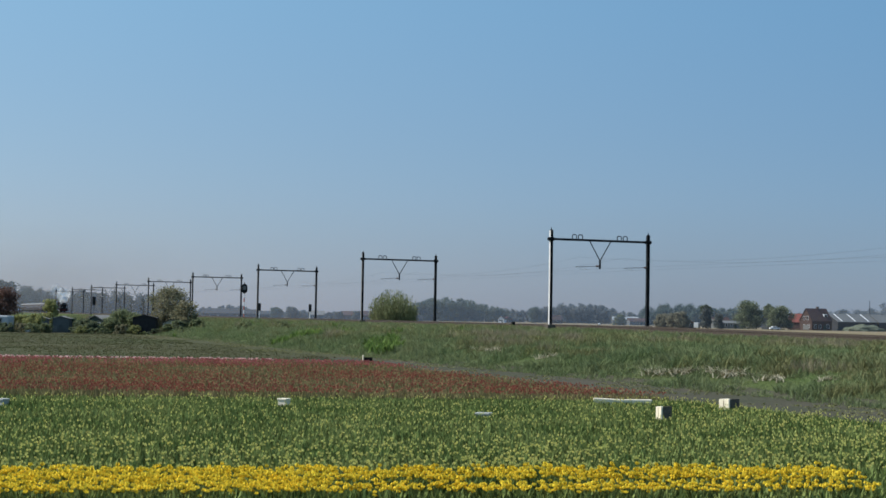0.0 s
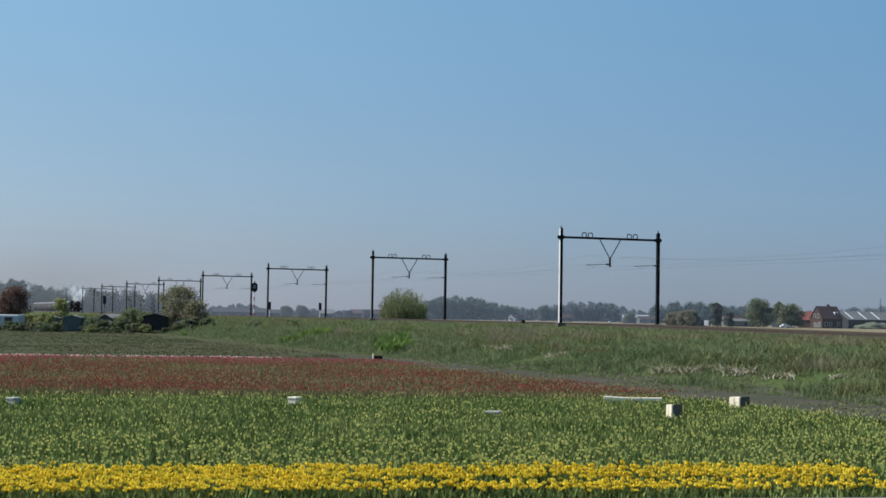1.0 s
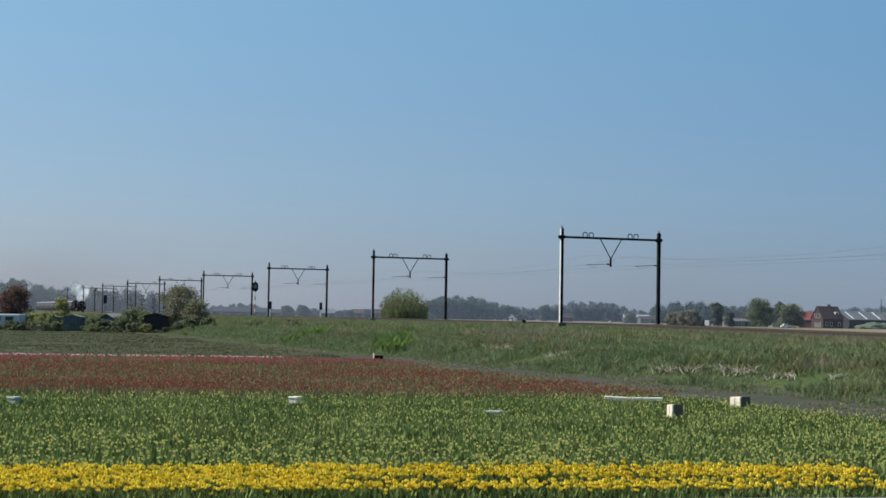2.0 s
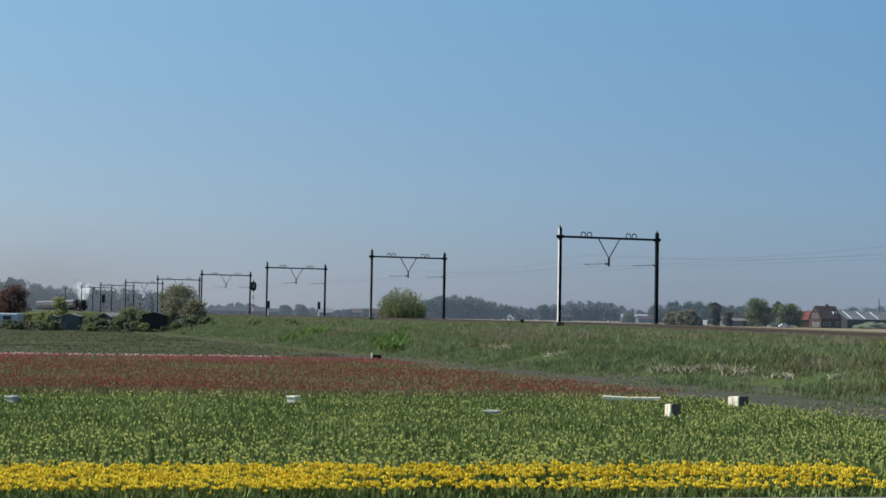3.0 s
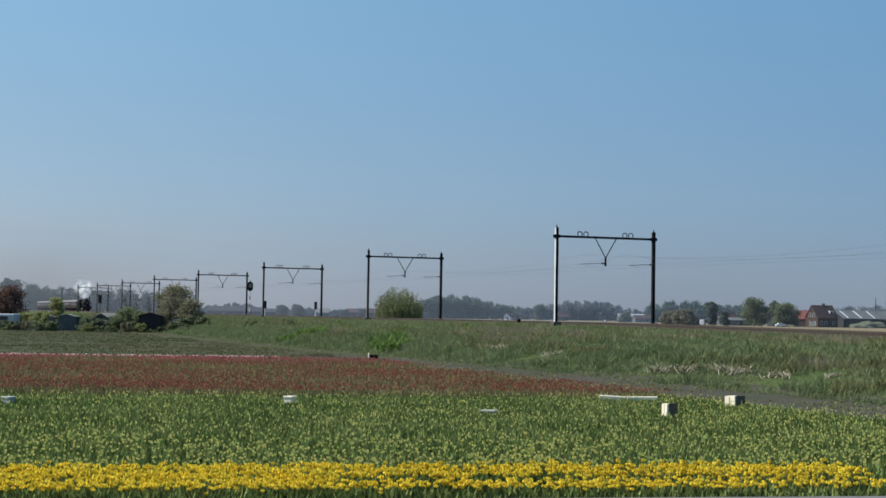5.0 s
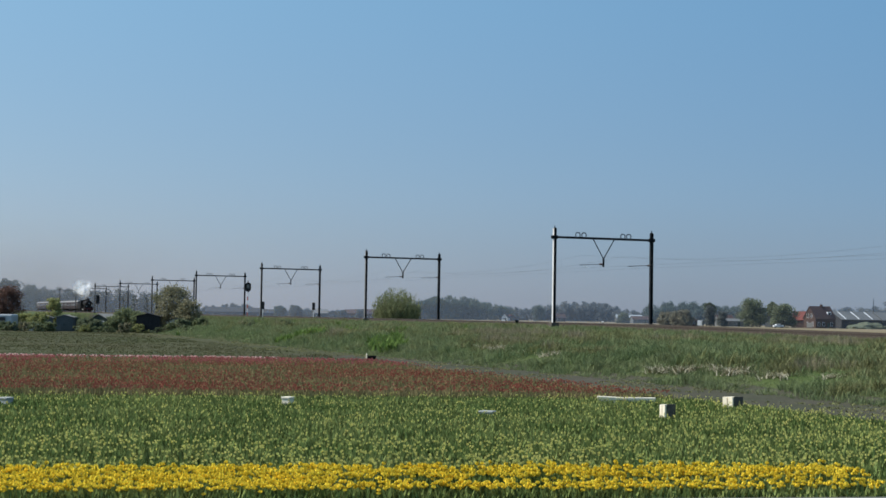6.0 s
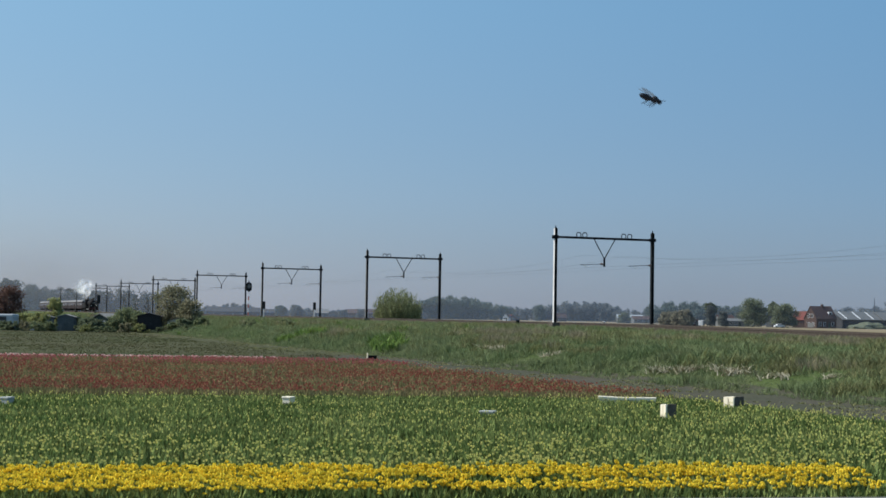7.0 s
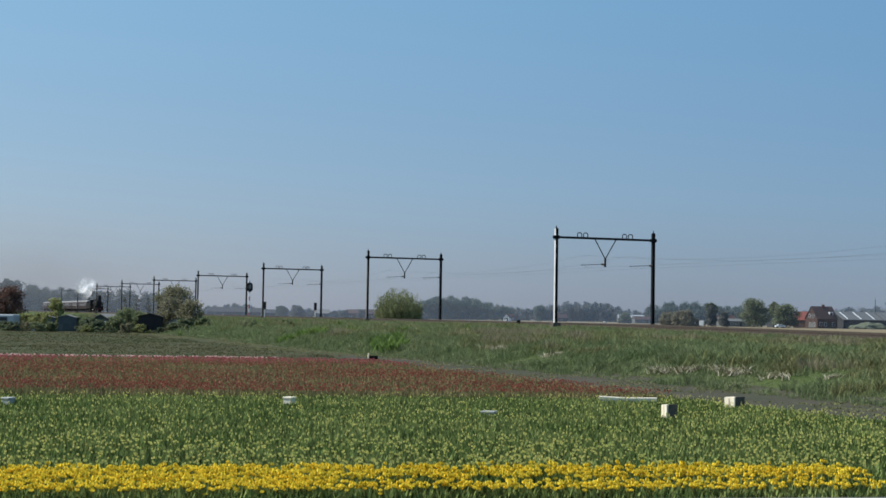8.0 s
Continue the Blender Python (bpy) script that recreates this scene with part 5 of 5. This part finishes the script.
def build_loco():
    """A locomotive heading for -y, its front end at y = 0, z = 0 on the rail's top."""
    t = thing("steam_locomotive", Matrix(), "black steam locomotive pulling a train, steaming", "locomotive")
    def along(profile, z, n=24):
        return lathe(profile, n, pose(0, 0, z) @ pose(0, 0, 0, 90))
    part("boiler", along([(0.88, -3.0), (0.88, -9.0), (0.95, -9.2), (0.95, -11.0)][::-1], 2.85), LOCO_BLACK, t)
    sb = part("smokebox", along([(0.97, -3.05), (0.97, -0.95), (0.90, -0.85), (0.80, -0.74), (0.3, -0.62), (0.1, -0.60)], 2.85), LOCO_BLACK, t, "sooty black smokebox with round door")
    part("door_handle", box(-0.25, -0.0, 2.80, 0.25, 0.04, 2.90, 0, pose(0, 0.55, 0)), GALV_AND_LIT, sb)
    part("hinge", box(-0.85, 0.70, 3.15, -0.1, 0.78, 3.22), LOCO_BLACK, sb)
    part("chimney", lathe([(0.42, 0), (0.30, 0.12), (0.28, 0.5), (0.34, 0.62), (0.34, 0.68)], 18, pose(0, 1.9, 3.75)), LOCO_BLACK, t)
    part("steam_dome", lathe([(0.45, 0), (0.44, 0.35), (0.3, 0.55), (0.05, 0.62)], 18, pose(0, 5.2, 3.65)), LOCO_BLACK, t)
    part("sand_dome", lathe([(0.40, 0), (0.39, 0.28), (0.25, 0.45), (0.05, 0.5)], 18, pose(0, 7.2, 3.65)), LOCO_BLACK, t)
    part("running_board", box(-1.4, 0.2, 1.62, 1.4, 11.0, 1.70), LOCO_BLACK, t)
    part("front_apron", box(-1.36, 0.36, 1.0, 1.36, 1.4, 1.9, 0.1), LOCO_BLACK, t)
    part("smokebox_saddle", box(-0.85, 0.9, 1.5, 0.85, 2.9, 2.3, 0.1), LOCO_BLACK, t)
    part("frame", box(-0.55, 0.3, 0.75, 0.55, 13.0, 1.62), LOCO_BLACK, t)
    cab = part("cab", box(-1.45, 11.0, 1.2, 1.45, 13.2, 3.95, 0.06), LOCO_BLACK, t)
    part("cab_roof", lathe([(1.62, 0), (1.62, 2.6)], 32, pose(0, 10.8, 2.75) @ pose(0, 0, 0, -90) @ Matrix.Diagonal((1, 0.82, 1, 1))), LOCO_BLACK, cab)
    for s in (-1, 1):
        part("cab_window", box(s * 1.2 - 0.2, 10.97, 2.9, s * 1.2 + 0.2, 11.0, 3.5), DARK_GLASS, cab)
        part("smoke_deflector", box(s * 1.32 - 0.02, 0.9, 1.75, s * 1.32 + 0.02, 2.9, 3.2, 0.01), LOCO_BLACK, t)
        part("cylinder", along([(0.42, -1.4), (0.42, -2.9)][::-1], 0.95, 16), LOCO_BLACK, t).location.x = s * 1.15
        bf = part("buffer", along([(0.08, -0.25), (0.08, 0.0), (0.23, 0.02), (0.23, 0.06)], 1.06, 14), LOCO_BLACK, t)
        bf.location.x = s * 0.88
        lamp = part("lamp", along([(0.16, -0.3), (0.16, -0.05), (0.13, -0.02)], 1.95, 14), LOCO_BLACK, t, "round black lamp housing")
        lamp.location.x = s * 0.85
        part("lens", along([(0.12, -0.02), (0.12, 0.0), (0.04, 0.02)], 1.95, 14), SIGN_WHITE, lamp)
        part("side_rod", box(s * 1.12 - 0.03, 4.6, 0.72, s * 1.12 + 0.03, 9.4, 0.84), GALV_AND_LIT, t)
    part("buffer_beam", box(-1.35, 0.2, 0.8, 1.35, 0.34, 1.32, 0.02), BUFFER_RED, t, "sooty dark red buffer beam")
    wheels = []
    for y, r in ((1.9, 0.45), (3.4, 0.45), (4.9, WHEEL_R), (7.0, WHEEL_R), (9.1, WHEEL_R)):
        for s in (-1, 1):
            w = part("wheel", lathe([(r * 0.3, -0.07), (r * 0.86, -0.05), (r, -0.07), (r, 0.05), (r * 1.04, 0.07), (r * 0.4, 0.07)], 24, pose(0, 0, 0, 0, 90)), LOCO_BLACK, t)
            w.location = (s * 0.76, y, r)
            wheels.append((w, r))
    return t, wheels


def build_tender():
    t = thing("tender", Matrix(), "black coal tender behind the steam locomotive", "tender")
    part("tank", box(-1.45, 0.3, 1.15, 1.45, 7.6, 2.9, 0.08), LOCO_BLACK, t)
    bm = bmesh.new()
    bmesh.ops.create_grid(bm, x_segments=12, y_segments=20, size=1)
    for v in bm.verts:
        v.co = Vector((v.co.x * 1.25, 3.9 + v.co.y * 3.3, 2.9 + 0.45 * (1 - v.co.x ** 2) * (1 - v.co.y ** 4) + 0.12 * noise.noise(v.co * 7)))
    part("coal", bm, DARKCRATE, t)
    for s in (-1, 1):
        part("side_frame", box(s * 1.0 - 0.04, 0.4, 0.45, s * 1.0 + 0.04, 7.5, 1.15), LOCO_BLACK, t)
    wheels = []
    for y in (1.3, 3.0, 4.8, 6.5):
        for s in (-1, 1):
            w = part("wheel", lathe([(0.15, -0.06), (0.5, -0.06), (0.5, 0.05), (0.53, 0.06), (0.2, 0.06)], 18, pose(0, 0, 0, 0, 90)), LOCO_BLACK, t)
            w.location = (s * 0.76, y, 0.5)
    return t


def build_coach():
    """A passenger coach, its front end at y = 0."""
    L = 23.0
    t = thing("passenger_coach", Matrix(), "dark passenger coach with pale roof and window row", "railway coach", "coaches of the train")
    part("body", box(-1.42, 0.2, 0.95, 1.42, L - 0.2, 3.35, 0.06), WINE, t)
    bm = lathe([(1.46, 0), (1.46, L - 0.3)], 28, pose(0, 0.15, 3.15) @ pose(0, 0, 0, -90) @ Matrix.Diagonal((1, 0.55, 1, 1)))
    bmesh.ops.bisect_plane(bm, geom=bm.verts[:] + bm.edges[:] + bm.faces[:], plane_co=(0, 0, 3.3), plane_no=(0, 0, 1), clear_inner=True)
    part("roof", bm, COACH_ROOF, t, "pale grey curved roof")
    for s in (-1, 1):
        for k in range(10):
            y = 2.2 + k * 2.06
            w = part("window", box(s * 1.42 - 0.012, y - 0.62, 2.05, s * 1.42 + 0.012, y + 0.62, 2.95, 0), DARK_GLASS, t)
        for y in (0.8, L - 0.8):
            part("door", box(s * 1.42 - 0.02, y - 0.35, 1.0, s * 1.42 + 0.02, y + 0.35, 3.1), WINE, t)
    for y in (3.2, L - 3.2):
        part("bogie", box(-1.1, y - 1.6, 0.35, 1.1, y + 1.6, 0.95, 0.05), LOCO_BLACK, t)
        for q in (-1.25, 1.25):
            for s in (-1, 1):
                part("wheel", lathe([(0.1, -0.06), (0.46, -0.06), (0.46, 0.05), (0.49, 0.06), (0.1, 0.06)], 16, pose(s * 0.76, y + q, 0.46, 0, 90)), LOCO_BLACK, t)
    part("gangway", box(-0.6, -0.05, 1.1, 0.6, 0.2, 3.1, 0.05), LOCO_BLACK, t)
    return t


loco, loco_wheels = build_loco()
tender = build_tender()
coach = build_coach()
coaches = [coach] + [copy_thing(coach, Matrix()) for _ in range(6)]


# ---- steam, smoke and haze ----
def vapour(name, colour, alpha, scale, uneven=0.6):
    """Fine droplets: lets light through, more so where the mesh's own thickness runs out."""
    m = bpy.data.materials.new(name)
    m.use_nodes = True
    nt = m.node_tree
    nt.nodes.remove(nt.nodes["Principled BSDF"])
    tr_, di, tl, ad, mx = (nt.nodes.new(k) for k in ("ShaderNodeBsdfTransparent", "ShaderNodeBsdfDiffuse", "ShaderNodeBsdfTranslucent", "ShaderNodeMixShader", "ShaderNodeMixShader"))
    di.inputs[0].default_value = tl.inputs[0].default_value = (*colour, 1)
    co, no, rg, th, mu = (nt.nodes.new(k) for k in ("ShaderNodeTexCoord", "ShaderNodeTexNoise", "ShaderNodeMapRange", "ShaderNodeAttribute", "ShaderNodeMath"))
    no.inputs["Scale"].default_value, no.inputs["Detail"].default_value = scale, 4
    rg.inputs["From Min"].default_value, rg.inputs["From Max"].default_value = 0.36, 0.64
    rg.inputs["To Min"].default_value, rg.inputs["To Max"].default_value = alpha * (1 - uneven), alpha * (1 + uneven)
    th.attribute_name, mu.operation = "thickness", "MULTIPLY"
    nt.links.new(co.outputs["Object"], no.inputs["Vector"])
    nt.links.new(no.outputs[0], rg.inputs["Value"])
    nt.links.new(rg.outputs[0], mu.inputs[0]), nt.links.new(th.outputs["Fac"], mu.inputs[1])
    ad.inputs[0].default_value = 0.5
    nt.links.new(di.outputs[0], ad.inputs[1]), nt.links.new(tl.outputs[0], ad.inputs[2])
    nt.links.new(mu.outputs[0], mx.inputs[0])
    nt.links.new(tr_.outputs[0], mx.inputs[1]), nt.links.new(ad.outputs[0], mx.inputs[2])
    nt.links.new(mx.outputs[0], nt.nodes["Material Output"].inputs["Surface"])
    return m


STEAM = vapour("white steam", (0.97, 0.98, 1.0), 0.55, 0.45, 0.4)
STEAM_DENSE = vapour("dense white steam", (0.98, 0.98, 1.0), 0.95, 1.2, 0.05)
SMOKE = vapour("thin brown smoke", (0.50, 0.44, 0.40), 0.11, 0.02, 0.35)
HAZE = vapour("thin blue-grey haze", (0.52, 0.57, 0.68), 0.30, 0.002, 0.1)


def vapour_object(name, verts, tris, thick, material):
    me = array_mesh(name, verts, tris, np.zeros(len(tris), int), [material])
    me.attributes.new("thickness", "FLOAT", "POINT").data.foreach_set("value", np.asarray(thick, np.float32))
    for p in me.polygons:
        p.use_smooth = True
    return new(name, me)


def disc(rings, n=20):
    """A bulging round sheet of radius 1 that faces -y, thick in the middle and thin at its rim."""
    v, t, th = [(0, -0.15, 0)], [], [1.0]
    for j in range(1, rings + 1):
        rho = j / rings
        v += [(rho * math.cos(2 * math.pi * k / n), -0.15 * (1 - rho * rho), rho * math.sin(2 * math.pi * k / n)) for k in range(n)]
        th += [(1 - rho * rho) ** 2] * n
    t += [(0, 1 + k, 1 + (k + 1) % n) for k in range(n)]
    for j in range(rings - 1):
        a, b = 1 + j * n, 1 + (j + 1) * n
        for k in range(n):
            t += [(a + k, b + k, b + (k + 1) % n), (a + k, b + (k + 1) % n, a + (k + 1) % n)]
    return np.array(v, float), np.array(t), np.array(th)


def puff(name, radius, flakes, flake, material, label, seed, flat=1.0):
    """A rigid cloud of soft bulging flakes, dense in the middle and thin at its edge."""
    g = np.random.default_rng(seed)
    v0, t0, th0 = disc(6, 20)
    vs, ts, th = [], [], []
    for k in range(flakes):
        c = g.normal(0, 0.40, 3) * (radius, radius * 0.8, radius * flat)
        q = np.array(Euler((g.normal(0, 0.5), g.uniform(0, 6.28), g.normal(0, 0.5))).to_matrix())
        ts.append(t0 + k * len(v0))
        vs.append((v0 * (1, 3.5, 1) * flake * g.uniform(0.6, 1.25)) @ q.T + c)
        th.append(th0)
    ob = vapour_object(name, np.concatenate(vs), np.concatenate(ts), np.concatenate(th), material)
    return tagged(ob, label, "steam", "steam and smoke of the locomotive", "stuff")


def smoke_sheet(wide, high, label):
    v, t, th = disc(8, 36)
    ob = vapour_object("smoke_cloud", v * (wide, 8, high), t, th, SMOKE)
    return tagged(ob, label, "smoke", "steam and smoke of the locomotive", "stuff")


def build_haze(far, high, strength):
    """An upright curved sheet added to mimic distance haze, thinning out upwards."""
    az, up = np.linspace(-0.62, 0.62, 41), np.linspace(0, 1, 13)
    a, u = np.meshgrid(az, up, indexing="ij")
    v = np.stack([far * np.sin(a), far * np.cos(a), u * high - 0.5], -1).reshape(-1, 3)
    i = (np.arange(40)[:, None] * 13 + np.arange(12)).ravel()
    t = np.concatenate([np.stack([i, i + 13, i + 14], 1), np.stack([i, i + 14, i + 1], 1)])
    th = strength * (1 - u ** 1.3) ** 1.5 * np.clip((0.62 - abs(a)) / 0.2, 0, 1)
    tagged(vapour_object("haze_sheet", v, t, th.ravel(), HAZE), "thin blue-grey sheet added as stand-in for distance haze", "haze", kind="stuff")


# two added sheets pale the far woods and farm, in place of hazy air
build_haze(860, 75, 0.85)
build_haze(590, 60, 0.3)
steam_main = puff("steam_puff", 1.5, 4, 3.1, STEAM, "soft round white puff of steam over the locomotive", 1, 0.9)
steam_side = puff("steam_puff", 1.2, 2, 2.6, STEAM, "soft white puff of steam trailing the locomotive", 2, 0.8)
steam_thin = puff("steam_puff", 2.5, 2, 3.4, STEAM, "thin white veil of steam drifting behind the locomotive", 3, 0.6)
steam_jet = puff("steam_jet", 0.6, 3, 1.7, STEAM_DENSE, "dense white burst of steam at the chimney", 4)
smokes = [smoke_sheet(*k, "thin brown haze of smoke above the train") for k in ((78, 26), (58, 19))]


# ---- insect ----
INSECT = mat("dark insect shell", (0.018, 0.018, 0.022), (0.03, 0.03, 0.035), 300, 0.4)
WING = mat("smoky insect wing", (0.34, 0.35, 0.36), None, 300, 0.3, alpha=0.55)


def build_insect():
    """A flying insect 15 mm long, heading for +x."""
    t = thing("insect", Matrix(), "dark flying insect with smoky wings, close by", "insect")
    def blob(x, z, rx, ry, rz):
        bm = bmesh.new()
        bmesh.ops.create_icosphere(bm, subdivisions=2, radius=1, matrix=pose(x, 0, z) @ Matrix.Diagonal((rx, ry, rz, 1)))
        return bm
    part("abdomen", blob(-0.0030, 0, 0.0046, 0.0021, 0.0020), INSECT, t)
    part("thorax", blob(0.0025, 0.0004, 0.0026, 0.0022, 0.0022), INSECT, t)
    part("head", blob(0.0058, 0.0, 0.0015, 0.0017, 0.0015), INSECT, t)
    for s in (-1, 1):
        bm = bmesh.new()
        pts = [(0.003, s * 0.001, 0.002), (-0.001, s * 0.004, 0.0030), (-0.006, s * 0.006, 0.0038), (-0.009, s * 0.005, 0.0038), (-0.008, s * 0.003, 0.0030), (-0.003, s * 0.0015, 0.0020)]
        bm.faces.new([bm.verts.new(p) for p in pts])
        bmesh.ops.solidify(bm, geom=bm.faces[:], thickness=0.00015)
        part("wing", bm, WING, t, "smoky half-clear wing")
        for x in (-0.001, 0.002, 0.004):
            part("leg", rod((x, s * 0.0012, -0.001), (x - 0.0025, s * 0.003, -0.0045), 0.00018, n=5), INSECT, t)
        part("antenna", rod((0.0066, s * 0.0005, 0.0008), (0.0090, s * 0.0012, 0.0022), 0.00012, n=5), INSECT, t)
    return t


insect = build_insect()


# ---- what moves ----
def motions():
    head = TRACK_TURN
    n0, speed = 7.78, 0.189              # the loco's front, in spans from the first portal, and its spans each second
    rail_z = FORMATION + 0.2

    def train_pose(t, back):
        x, y = tr(MID - TRACK_OFF, FIRST + SPAN * (n0 - speed * t) + back)
        return pose(x, y, rail_z, 0, 0, head)

    for ob, back in [(loco, 0.0), (tender, 13.5)] + [(c, 21.5 + 23.3 * k) for k, c in enumerate(coaches)]:
        walk(ob, [(t, train_pose(t, back)) for t in (0.0, 2.0, 4.0, 6.0, 8.0)])
    for w, r in loco_wheels:
        at, turn = w.location.copy(), math.degrees(speed * SPAN / r)
        step = 0.1 if r > 0.6 else 0.05
        walk(w, [(k * step, Matrix.Translation(at) @ pose(0, 0, 0, turn * k * step)) for k in range(int(8 / step) + 1)])

    def above(t, back, up, side=0.0):
        x, y = tr(MID - TRACK_OFF + side, FIRST + SPAN * (n0 - speed * t) + back)
        return pose(x, y, rail_z + up, 4 * t, 0, head + 5 * t)

    walk(steam_jet, [(t, above(t, b, u, s)) for t, b, u, s in ((0.0, 1.8, 4.8, 0.0), (3.0, 2.0, 5.0, 0.0), (4.5, 2.2, 5.4, -0.2), (6.0, 4.0, 7.2, -1.4), (7.0, 5.5, 7.8, -2.2), (8.0, 7.0, 8.0, -2.9))])
    walk(steam_main, [(t, above(t, b, u, s)) for t, b, u, s in ((0.0, 2.5, 6.6, 0.0), (3.0, 3.0, 7.4, 0.1), (4.5, 3.5, 8.4, -0.7), (6.0, 4.5, 8.2, -1.5), (7.0, 6.0, 8.2, -2.4), (8.0, 7.0, 8.4, -3.1))])
    walk(steam_side, [(t, above(t, b, u, s)) for t, b, u, s in ((0.0, 4.0, 6.4, -0.6), (3.0, 4.5, 7.0, -0.5), (4.5, 5.0, 8.0, -1.2), (6.0, 7.0, 7.8, -2.2), (8.0, 12.0, 7.8, -4.2))])
    walk(steam_thin, [(t, above(t, b, u, s)) for t, b, u, s in ((0.0, 9.0, 6.2, -2.0), (4.0, 10.0, 7.2, -2.2), (8.0, 18.0, 7.4, -5.0))])
    for k, (ob, x, y, z) in enumerate(zip(smokes, (-160, -172), (640, 660), (18, 13))):
        walk(ob, [(t, pose(x - 0.7 * t, y, z + 0.25 * t, 0, 0.5 * t, 6 - 6 * k)) for t in (0.0, 4.0, 8.0)])
    walk(insect, [(0.0, pose(-0.30, 0.75, 1.80, 0, 0, 30)), (6.6, pose(-0.20, 0.75, 1.90, 0, 0, 30)), (6.8, pose(-0.02, 0.75, 2.14, 0, -20, 30)), (6.9, pose(0.051, 0.75, 2.322, 30, -12, 20)), (7.0, pose(0.1222, 0.9, 2.481, 8, 18, 12)),
                  (7.1, pose(0.0692, 1.1, 2.5017, 0, 4, 6)), (7.2, pose(0.0326, 1.6, 2.4213, 4, 26, -14)), (7.3, pose(0.096, 2.4, 2.276, 0, 34, -20)), (7.4, pose(0.20, 2.7, 1.95, 0, 40, -40)), (7.6, pose(0.1, 2.9, 1.5, 0, 10, -90)), (8.0, pose(-0.5, 3.0, 1.2, 0, 0, -120))])


motions()
